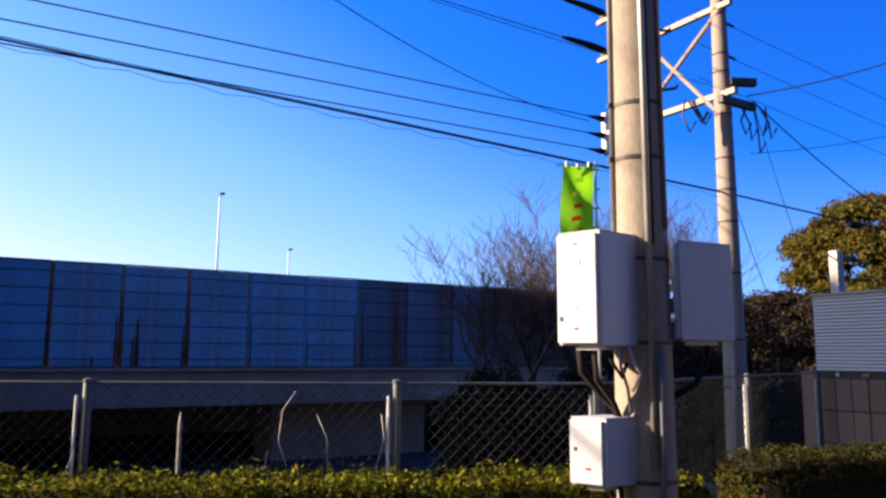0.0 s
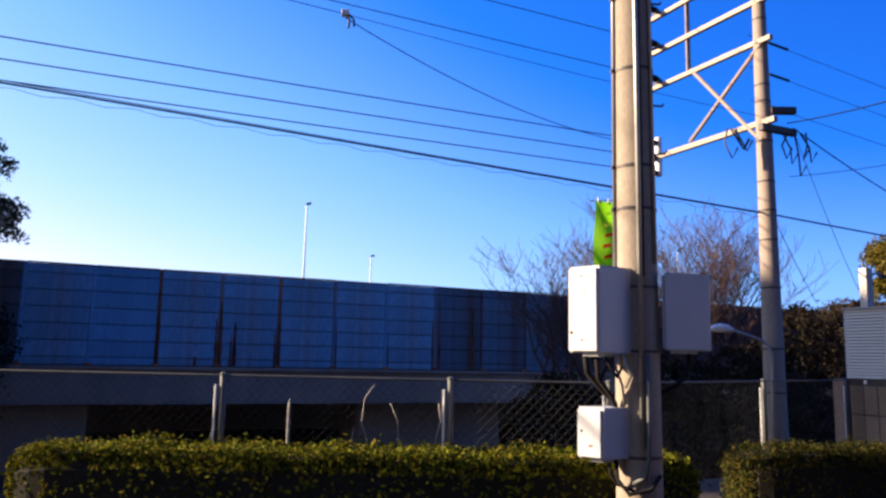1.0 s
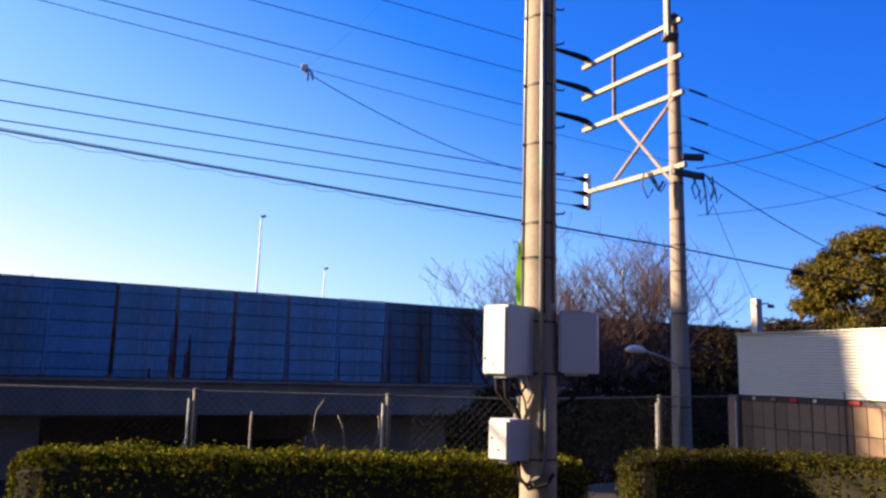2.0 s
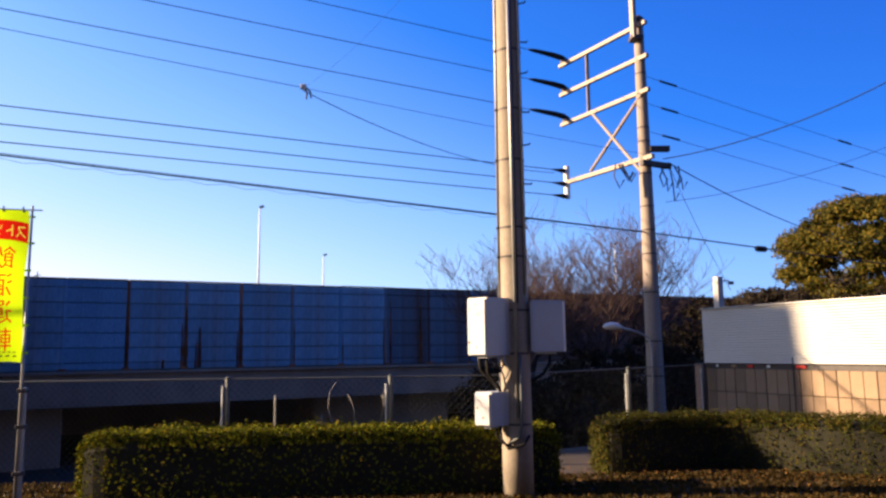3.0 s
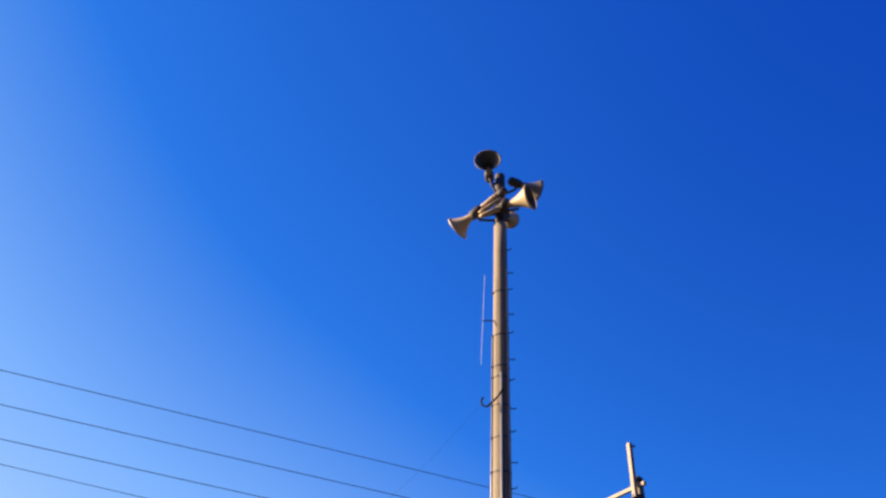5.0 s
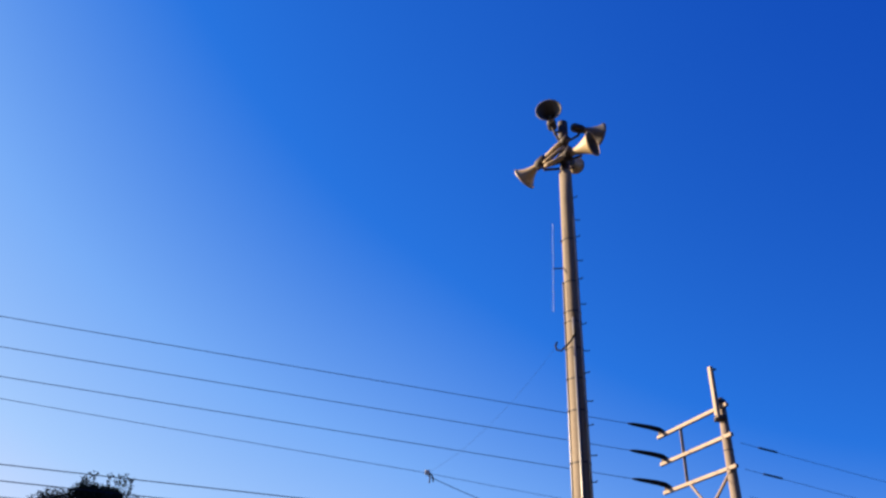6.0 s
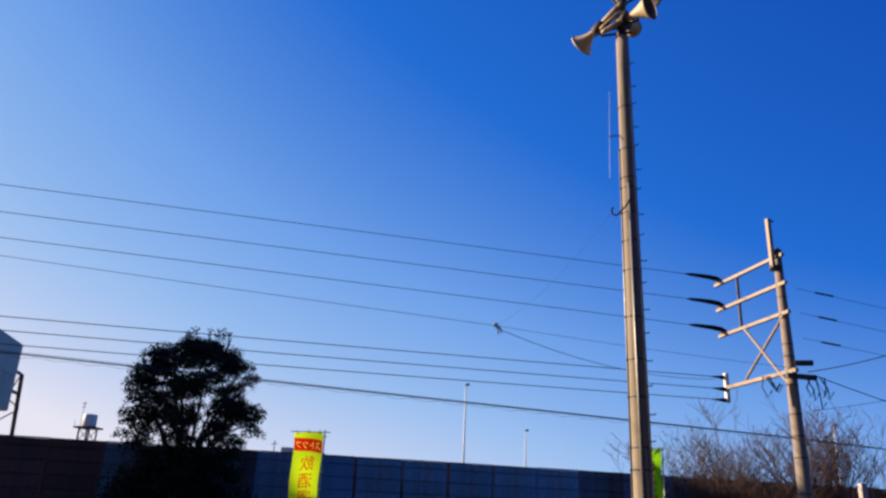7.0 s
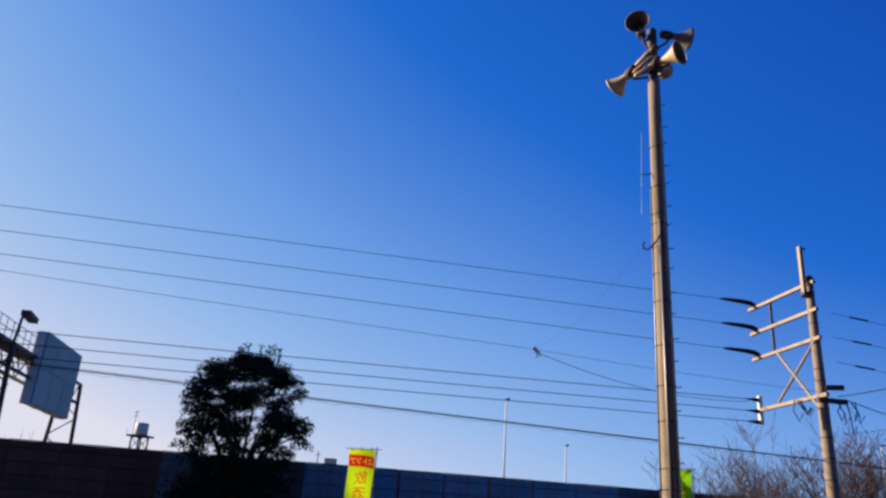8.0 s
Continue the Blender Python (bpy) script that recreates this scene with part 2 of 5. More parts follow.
def box(bm, lo, hi, m=None, bevel=0.0):
    """A box between two corners, with bevelled edges if asked, under the pose m."""
    r = bmesh.ops.create_cube(bm, size=1)
    c, s = [(a + b) / 2 for a, b in zip(lo, hi)], [b - a for a, b in zip(lo, hi)]
    bmesh.ops.transform(bm, matrix=(m or Matrix()) @ Matrix.Translation(c) @ Matrix.Diagonal((*s, 1)), verts=r["verts"])
    if bevel:
        edges = list({e for v in r["verts"] for e in v.link_edges})
        bmesh.ops.bevel(bm, geom=edges, offset=bevel, segments=2, affect="EDGES", profile=0.6)
    return bm


def boxed(lo, hi, m=None, bevel=0.0):
    return box(bmesh.new(), lo, hi, m, bevel)


def tube(bm, pts, radii, sides=10, caps=True):
    """A tube along points, with a radius for each."""
    pts = [Vector(p) for p in pts]
    if not hasattr(radii, "__len__"):
        radii = [radii] * len(pts)
    rings = []
    up = None
    for i, p in enumerate(pts):
        ahead = (pts[min(i + 1, len(pts) - 1)] - pts[max(i - 1, 0)]).normalized()
        if up is None:
            up = Vector((0, 0, 1)) if abs(ahead.z) < 0.9 else Vector((0, 1, 0))
        side = ahead.cross(up).normalized()
        up = side.cross(ahead).normalized()
        rings.append([bm.verts.new(p + radii[i] * (math.cos(a) * side + math.sin(a) * up))
                      for a in (2 * math.pi * k / sides for k in range(sides))])
    for a, b in zip(rings, rings[1:]):
        for k in range(sides):
            bm.faces.new((a[k], a[(k + 1) % sides], b[(k + 1) % sides], b[k]))
    if caps:
        bm.faces.new(rings[0][::-1])
        bm.faces.new(rings[-1])
    return bm


def tubed(pts, radii, sides=10):
    return tube(bmesh.new(), pts, radii, sides)


def lathe(bm, profile, m, sides=28):
    """Turn (radius, height) rows about z, under the pose m. Closed where the radius is 0."""
    rings = []
    for r, h in profile:
        rings.append([bm.verts.new(m @ Vector((r * math.cos(a), r * math.sin(a), h))) for a in (2 * math.pi * k / sides for k in range(sides))])
    for a, b in zip(rings, rings[1:]):
        for k in range(sides):
            bm.faces.new((a[k], a[(k + 1) % sides], b[(k + 1) % sides], b[k]))
    return bm


def sag(a, b, drop, n=24):
    """Points of a wire hanging between two points."""
    a, b = Vector(a), Vector(b)
    return [a.lerp(b, k / n) - Vector((0, 0, 4 * drop * (k / n) * (1 - k / n))) for k in range(n + 1)]


def leaves(centres, normals, size, rng, tilt=0.9):
    """One small folded leaf at each centre: vertices and faces."""
    n = len(centres)
    nr = normals + tilt * rng.normal(size=(n, 3))
    nr /= np.linalg.norm(nr, axis=1)[:, None]
    u = np.cross(nr, rng.normal(size=(n, 3)))
    u /= np.linalg.norm(u, axis=1)[:, None]
    v = np.cross(nr, u)
    s = size * rng.uniform(0.6, 1.35, n)[:, None]
    p = np.stack([centres - u * s, centres - v * s * 0.5 + nr * s * 0.15, centres + u * s, centres + v * s * 0.5 + nr * s * 0.15], 1).reshape(-1, 3)
    k = np.arange(n)[:, None] * 4
    return p.tolist(), np.concatenate([k + [0, 1, 2], k + [0, 2, 3]]).tolist()

# ---- the ground: level lot, falling away towards the viaduct ----
D, N = Vector((0.8997, 0.4365, 0)), Vector((-0.4365, 0.8997, 0))     # along the viaduct, and across it away from the lot
W0 = Vector((-12.07, 21.40, 0))
GROUND = -0.2


def ground_z(x, y):
    q = (W0 - Vector((x, y, 0))).dot(N)
    f = min(max((21.2 - q) / 3.5, 0), 1)
    return GROUND - 2.6 * f * f * (3 - 2 * f) + 0.03 * noise.noise(Vector((x * 0.7, y * 0.7, 0)))


def build_ground():
    xs = [-2500, -600, -200, -100, -60] + [-45 + 1.5 * k for k in range(61)] + [60, 100, 200, 600, 2500]
    ys = [-2500, -600, -200, -100, -40] + [-25 + 1.5 * k for k in range(61)] + [80, 120, 250, 700, 2500]
    verts = [(x, y, ground_z(x, y)) for y in ys for x in xs]
    w = len(xs)
    faces = [(j * w + i, j * w + i + 1, (j + 1) * w + i + 1, (j + 1) * w + i) for j in range(len(ys) - 1) for i in range(w - 1)]
    ob = mesh_part("ground", verts, faces, M_ground)
    return tagged(ob, "brown dry soil with worn winter grass", "ground", kind="structure")


ground = build_ground()
lot = part("pavement", boxed((-40, -60, GROUND - 0.3), (40, -1.6, GROUND + 0.05), bevel=0.02), M_asphalt)
tagged(lot, "dark worn asphalt of the lot", "pavement", kind="structure")


def wall_pose(s, z, off=0.0):
    """A place on the noise barrier's line: s metres along it, z high, off metres towards the lot."""
    p = W0 + D * s - N * off
    return Matrix.Translation((p.x, p.y, z)) @ Matrix.Rotation(math.atan2(D.y, D.x), 4, "Z")


# ---- viaduct ----
def build_viaduct():
    v = thing("viaduct", "grey weathered concrete elevated road on piers", "viaduct", kind="structure")
    base = wall_pose(0, 0)
    part("deck", boxed((-37, 0.05, 0.80), (75, 46, 3.40), base), M_asphalt, v, "dark asphalt road deck")
    part("fascia_beam", boxed((-37, -0.16, -0.42), (75, 0.5, 0.80), base, 0.03), M_concrete, v, "grey streaked concrete edge beam")
    part("ledge", boxed((-37, -0.30, 0.72), (75, -0.16, 0.84), base, 0.015), M_concrete, v)
    part("drip_edge", boxed((-37, -0.22, -0.50), (75, 0.3, -0.42), base, 0.01), M_concrete, v)
    for a, b, off in ((-36, -22, 1.2), (-11, -2.1, 0.8), (8.2, 15, 1.4), (30, 42, 1.2)):
        part("pier", boxed((a, off, -3.2), (b, off + 2.6, -0.45), base, 0.06), M_concrete, v, "stained concrete pier wall")
    part("back_wall", boxed((-37, 14, -3.2), (75, 15, 0.8), base), M_concrete, v)
    return v


viaduct = build_viaduct()
ROW = [0.86, 1.13, 1.71, 2.29, 2.87, 3.45, 4.03, 4.36]
BAY = 2.217


def build_barrier():
    bar = thing("noise_barrier", "blue painted steel noise barrier streaked with rust", "noise barrier", kind="structure")
    shapes = {}
    first, last = -13, 30
    for k in range(first, last):
        for j, (a, b) in enumerate(zip(ROW, ROW[1:])):
            dirty = k >= 6 or k < -5
            mixed = k in (5, 6, 7) or k in (-3, -4, -5)
            stained = k in (0, 1, 2, 3, 4) or k == -2
            key = (round(b - a, 2), dirty, mixed, stained)
            if key not in shapes:
                bm = boxed((0.05, 0.02, 0.009), (BAY - 0.05, 0.11, b - a - 0.009), None, 0.012)
                box(bm, (0.06, 0.0, 0.05), (BAY - 0.06, 0.025, b - a - 0.06))
                ob = part("board", bm, M_stain if stained else M_mixed if mixed else M_brown if dirty else M_blue, bar)
                shapes[key] = ob
            else:
                ob = new("board", shapes[key].data)
                ob.parent = bar
            ob.matrix_basis = wall_pose(k * BAY, a)
        rusty = {0: M_rust, 1: M_rust_blue, 2: M_rust, 3: M_rust_blue, 5: M_rust_blue}.get(k, M_brown if k >= 6 or k < -2 else M_blue)
        post = part("post", boxed((-0.05, -0.015, 0.84), (0.05, 0.15, 4.385 + 0.02 * ((k * 37) % 5) / 4), wall_pose(k * BAY, 0), 0.006), rusty, bar)
        part("base_plate", boxed((-0.15, -0.14, 0.84), (0.15, -0.02, 0.94), wall_pose(k * BAY, 0), 0.035), M_rust, post, "rusted steel foot plate")
    part("backing_sheet", boxed((first * BAY, 0.115, 0.85), (last * BAY, 0.135, 4.37), wall_pose(0, 0)), M_brown, bar, "dark sheet behind the boards")
    for k in range(first, last):
        tip = pose(0, 0, 0, 0, 0.25 * (((k * 53) % 7) / 3 - 1), 0)
        part("cap_rail", boxed((0.02, -0.01, -0.022), (BAY - 0.02, 0.14, 0.022), wall_pose(k * BAY, 4.387 + 0.006 * ((k * 29) % 3)) @ tip, 0.008), M_brown, bar, "dark brown steel cap")
    rng = random.Random(4)
    for s, z0, z1, w in ((BAY + 0.01, 0.9, 3.3, 0.20), (BAY + 0.56, 0.9, 2.55, 0.16), (2 * BAY + 0.02, 0.9, 3.4, 0.18), (0.02, 0.9, 4.25, 0.16),
                         (BAY * 0.62, 0.9, 1.25, 0.12), (4.05 * BAY, 0.9, 2.2, 0.05), (5.1 * BAY, 0.9, 3.9, 0.09), (5.8 * BAY, 0.9, 3.6, 0.16),
                         (BAY - 0.14, 0.9, 2.7, 0.09), (BAY + 0.42, 0.9, 2.1, 0.07), (2 * BAY - 0.13, 0.9, 2.4, 0.08), (3 * BAY + 0.1, 0.9, 2.8, 0.06), (5 * BAY - 0.12, 0.9, 3.1, 0.07)):
        bm = bmesh.new()
        base, n = wall_pose(s, 0), 14
        left, right = [], []
        for i in range(n + 1):
            z = z0 + (z1 - z0) * i / n
            f = w * (1 - 0.75 * (i / n) ** 2) * rng.uniform(0.7, 1.1)
            left.append(bm.verts.new(base @ Vector((-f / 2 + rng.uniform(-0.012, 0.012), -0.022, z))))
            right.append(bm.verts.new(base @ Vector((f / 2, -0.022, z))))
        for i in range(n):
            bm.faces.new((left[i], right[i], right[i + 1], left[i + 1]))
        bmesh.ops.solidify(bm, geom=bm.faces[:], thickness=0.003)
        part("rust_streak", bm, M_rust, bar, "dark orange rust run down the paint")
    return bar


barrier = build_barrier()


# ---- loudspeaker pole ----
PX, PY = 0.56, 0.15


def pole_r(z):
    return 0.178 - 0.0052 * z


def build_horn(parent, mouth, throat, dia, skin, lab):
    """A flared horn: bell, mouth lining and driver behind."""
    mouth, throat = Vector(mouth), Vector(throat)
    axis = throat - mouth
    length = axis.length
    m = Matrix.Translation(mouth) @ axis.to_track_quat("Z", "Y").to_matrix().to_4x4()
    R = dia / 2
    prof = []
    for i in range(13):
        f = i / 12
        prof.append((0.055 + (R - 0.055) * (1 - f) ** 2.1, length * f))
    horn = part("horn", lathe(bmesh.new(), [(R + 0.012, 0.012), (R + 0.012, -0.008), (R, -0.008)], m), skin, parent, lab, True)
    part("bell", lathe(bmesh.new(), [(R + 0.004, 0.0)] + [(r + 0.006, h) for r, h in prof] + [(0.001, length)], m), skin, horn, smooth=True)
    part("phase_plug", lathe(bmesh.new(), [(0.001, length * 0.45), (0.03, length * 0.5), (0.045, length * 0.7), (0.045, length * 0.95)], m, 14), M_horn, horn, "small pale centre plug", True)
    part("mouth_lining", lathe(bmesh.new(), [(r - 0.004, h) for r, h in prof] + [(0.001, length * 0.98)], m), M_horn_in, horn, "inside of the horn, coloured grey for its shade", True)
    part("driver", lathe(bmesh.new(), [(0.001, length - 0.06), (0.085, length - 0.06), (0.095, length), (0.095, length + 0.15), (0.06, length + 0.2), (0.001, length + 0.2)], m), M_dark_steel, horn, "dark driver unit", True)
    return horn


def build_speaker_pole():
    t = thing("loudspeaker_pole", "tall tapered cream concrete pole carrying horn loudspeakers", "loudspeaker pole", (PX, PY, GROUND))
    g = -GROUND
    hs = [GROUND - 0.1 + (10.97 - GROUND) * k / 16 for k in range(17)]
    part("shaft", tubed([(0, 0, z + g) for z in hs], [pole_r(z) for z in hs], 32), M_pole, t, smooth=True)
    part("top_tube", tubed([(0, 0, 10.9 + g), (0, 0, 12.16 + g), (0, 0, 12.20 + g)], [0.10, 0.10, 0.06], 18), M_dark_steel, t, "dark steel tube")
    for z in (2.55, 2.9, 3.72, 4.35, 5.1, 5.95, 6.5, 7.05, 7.55, 7.75, 8.35, 9.25, 1.42, 1.92, 0.62):
        r = pole_r(z) + 0.006
        bm = lathe(bmesh.new(), [(r - 0.01, z + g - 0.012), (r, z + g - 0.012), (r, z + g + 0.012), (r - 0.01, z + g + 0.012)], Matrix(), 32)
        band = part("strap_band", bm, M_dark_steel, t, "thin dark steel band")
        part("buckle", boxed((-r - 0.03, -0.015, z + g - 0.015), (-r + 0.01, 0.015, z + g + 0.015), pose(0, 0, 0, 0, 0, 12)), M_dark_steel, band)
    for k in range(17):
        z = 3.0 + 0.45 * k
        a = radians(8 if k % 2 else -30)
        r = pole_r(z)
        w = Vector((math.cos(a), math.sin(a), 0))
        part("step_bolt", tubed([w * (r - 0.02) + Vector((0, 0, z + g)), w * (r + 0.09) + Vector((0, 0, z + g)), w * (r + 0.1) + Vector((0, 0, z + g + 0.02))], 0.010, 8), M_dark_steel, t)
    # conduits running up the shaft
    for name, ang, z0, z1, rad, mt, lab in (("conduit", 192, 2.0, 8.35, 0.014, M_steel, "thin pale conduit"), ("conduit", 266, 0.7, 7.6, 0.021, M_steel, "pale grey steel conduit"),
                                            ("cable", 275, 2.0, 7.7, 0.012, M_black, "black cable along the shaft"), ("conduit", 312, 2.1, 9.8, 0.012, M_steel, "thin grey conduit")):
        a = radians(ang)
        pts = [(math.cos(a) * (pole_r(z) + rad), math.sin(a) * (pole_r(z) + rad), z + g) for z in (z0, (z0 + z1) / 2, z1)]
        part(name, tubed(pts, rad, 10), mt, t, lab, True)
    part("conduit", tubed([(0.03, -0.205, 1.4 + g), (0.03, -0.205, 0.62 + g), (0.0, -0.2, 0.48 + g), (-0.1, -0.17, 0.43 + g)], 0.017, 10), M_fence, t, "pale grey steel conduit", True)
    # horns; their mouths and throats in the pole's frame
    o = Vector((PX, PY, GROUND))
    cream, grey_lab = "cream rolled rim horn", "horn seen from the side, its shade put into grey"
    for mouth, throat, dia, skin, lab in (((0.28, -0.48, 11.98), (0.33, -0.06, 12.0), 0.50, M_horn_shaded, "grey horn with a dark mouth"), ((-0.26, 0.48, 11.02), (0.05, 0.22, 11.18), 0.50, M_horn, cream),
                                          ((1.10, -0.34, 11.17), (0.63, -0.06, 11.15), 0.50, M_horn, cream), ((1.34, 0.42, 12.03), (0.92, 0.24, 12.05), 0.46, M_horn_shaded, grey_lab), ((0.80, 0.66, 11.44), (0.68, 0.34, 11.30), 0.34, M_horn, cream)):
        build_horn(t, Vector(mouth) - o, Vector(throat) - o, dia, skin, lab)
    # the long throats of the two lower horns lie side by side across the pole head
    for a, b, r in (((0.05, 0.22, 11.18), (0.52, 0.02, 11.56), 0.052), ((0.63, -0.06, 11.15), (0.16, 0.02, 10.95), 0.05), ((0.56, -0.10, 11.33), (0.14, 0.04, 11.06), 0.036)):
        part("horn_throat", tubed([Vector(a) - o, Vector(a).lerp(Vector(b), 0.85) - o, Vector(b) - o], [r, r, r * 0.6], 14), M_horn, t, "pale weathered throat tube", True)
    for a, b, r in (((0.52, 0.02, 11.50), (0.66, -0.04, 11.62), 0.085), ((0.03, 0.20, 11.08), (0.10, 0.20, 11.26), 0.07), ((0.58, -0.14, 11.08), (0.66, -0.12, 11.26), 0.07)):
        part("clamp_collar", tubed([Vector(a) - o, Vector(b) - o], r, 12), M_dark_steel, t, "dark clamp collar", True)
    part("driver_cap", tubed([Vector((0.74, 0.20, 12.07)) - o, Vector((0.80, 0.21, 12.07)) - o], 0.06, 12), M_lamp_white, t, "white driver cap", True)
    for a, b in (((0.02, 0.2, 11.02), (0.6, 0.0, 11.45)), ((0.1, 0.1, 10.98), (0.9, -0.1, 11.08)), ((0.2, 0.0, 11.0), (0.62, 0.0, 11.5)), ((0.33, -0.06, 11.98), (0.40, 0.02, 11.75)), ((0.40, 0.02, 11.78), (0.56, 0.12, 11.45)), ((0.42, 0.1, 11.9), (0.56, 0.15, 11.9)),
                 ((0.56, 0.15, 11.62), (0.86, 0.22, 11.86)), ((0.86, 0.22, 11.86), (0.92, 0.24, 12.0)), ((0.14, 0.12, 10.95), (0.74, 0.2, 11.02)), ((0.3, 0.06, 11.0), (0.55, 0.06, 11.4))):
        part("bracket_arm", tubed([Vector(a) - o, Vector(b) - o], 0.026, 8), M_dark_steel, t, "dark steel bracket arm")
    # curled lead-in cable and whip aerial
    c = [(0.57, -0.02, 7.42), (0.57, -0.05, 7.28), (0.5, -0.07, 7.14), (0.41, -0.06, 7.04), (0.32, -0.02, 6.97), (0.25, 0.0, 7.00), (0.23, 0.0, 7.08), (0.26, 0.0, 7.14)]
    part("lead_in_cable", tubed([Vector(p) - o for p in c], 0.017, 8), M_black, t, "black curled cable", True)
    part("aerial", tubed([Vector((0.22, 0.05, 7.75)) - o, Vector((0.27, 0.05, 9.6)) - o], 0.003, 6), M_lamp_white, t, "thin white whip aerial")
    part("aerial_bracket", tubed([Vector((0.24, 0.05, 8.62)) - o, Vector((0.5, 0.1, 8.66)) - o], 0.012, 6), M_dark_steel, t)
    return t


speaker_pole = build_speaker_pole()


def build_cabinet(corner, ux, uy, z0, z1, label, fittings):
    """A wall cabinet on the pole. corner: its nearest upright edge; ux, uy: the two sides that run back from it."""
    c, ux, uy = Vector((*corner, z0)), Vector((*ux, 0)), Vector((*uy, 0))
    t = thing("equipment_cabinet", label, "cabinet", c, "cabinets on the pole")
    h = z1 - z0
    m = Matrix((((*ux.normalized(), 0)), ((*uy.normalized(), 0)), (0, 0, 1, 0), (0, 0, 0, 1))).transposed()
    lx, ly = ux.length, uy.length
    part("body", boxed((0.012, 0.0, 0), (lx, ly, h), m, 0.008), M_box, t)
    part("roof", boxed((0.010, 0.0, h + 0.001), (lx, ly, h + 0.007), m, 0.002), M_box, t)
    door = part("door", boxed((-0.014, 0.012, 0.012), (0.010, ly - 0.012, h - 0.012), m, 0.006), M_box, t, "flat ivory cabinet door")
    for name, a, b, mt, lab in fittings:
        part(name, boxed((-0.019, a[0] * ly, a[1] * h), (-0.0145, b[0] * ly, b[1] * h), m, 0.002), mt, door, lab)
    part("gland_plate", boxed((0.05, 0.05, -0.025), (lx * 0.7, ly * 0.7, 0.0), m), M_steel, t)
    return t


bars = [("lock", (0.82, 0.21), (0.90, 0.255), M_dark_steel, "dark lock"), ("lock", (0.80, 0.78), (0.88, 0.84), M_steel, ""), ("sticker", (0.47, 0.31), (0.57, 0.335), M_steel, "small grey printed bars"),
        ("sticker", (0.46, 0.135), (0.56, 0.155), M_red, "small red sticker"), ("sticker", (0.47, 0.885), (0.55, 0.90), M_red, "small red sticker"), ("sticker", (0.4, 0.70), (0.62, 0.75), M_white, "pale sticker")]
cabinet_a = build_cabinet((0.20, -0.19), (0.31, 0.21), (-0.20, 0.19), 1.40, 2.055, "large ivory steel cabinet strapped to the pole", bars)
cabinet_b = build_cabinet((0.735, 0.0), (0.40, 0.135), (0.06, 0.20), 1.435, 2.03, "ivory steel cabinet on the shaded side of the pole", [])
cabinet_c = build_cabinet((0.24, -0.10), (0.25, 0.13), (-0.17, 0.14), 0.61, 0.985, "small ivory steel meter cabinet low on the pole",
                          [("lock", (0.74, 0.51), (0.82, 0.57), M_dark_steel, "dark lock"), ("sticker", (0.36, 0.24), (0.5, 0.275), M_red, "small red sticker")])


def build_cables():
    """Black tails between the cabinets and the shaft."""
    for pts, r in ((((0.12, -0.02, 1.40), (0.14, 0.0, 1.25), (0.25, 0.03, 1.13), (0.36, 0.06, 1.02), (0.38, 0.06, 0.9)), 0.022), (((0.2, -0.05, 1.40), (0.22, -0.03, 1.2), (0.32, 0.0, 1.08), (0.38, 0.02, 0.95)), 0.018),
                   (((0.98, 0.18, 1.43), (0.96, 0.16, 1.30), (0.88, 0.14, 1.18), (0.74, 0.14, 1.10)), 0.02), (((0.3, -0.0, 0.61), (0.31, 0.0, 0.5), (0.36, 0.02, 0.42), (0.5, -0.05, 0.38)), 0.012),
                   (((0.35, 0.0, 0.61), (0.36, -0.02, 0.46), (0.44, -0.05, 0.36), (0.6, -0.06, 0.4), (0.68, -0.02, 0.5)), 0.016), (((0.26, -0.06, 1.4), (0.30, -0.08, 1.3), (0.36, -0.06, 1.22), (0.40, -0.03, 1.3)), 0.012)):
        c = part("cable_tail", tubed(pts, r, 8), M_black, None, smooth=True)
        tagged(c, "black cable tail hanging under a cabinet", "cable", "cable tails")


build_cables()
for pts in (((0.34, -0.08, 1.40), (0.35, -0.07, 1.28), (0.40, -0.03, 1.16), (0.42, -0.02, 1.02)), ((0.40, -0.06, 1.40), (0.42, -0.10, 1.30), (0.46, -0.09, 1.24), (0.42, -0.05, 1.14))):
    tagged(part("bent_pipe", tubed(pts, 0.010, 8), M_steel, smooth=True), "pale bent pipe under the large cabinet", "pipe", "pipes under the cabinet")

# ---- power pole with side arms ----
QX, QY = 4.24, 6.65
ARM = Vector((-0.47, 0.883, 0))


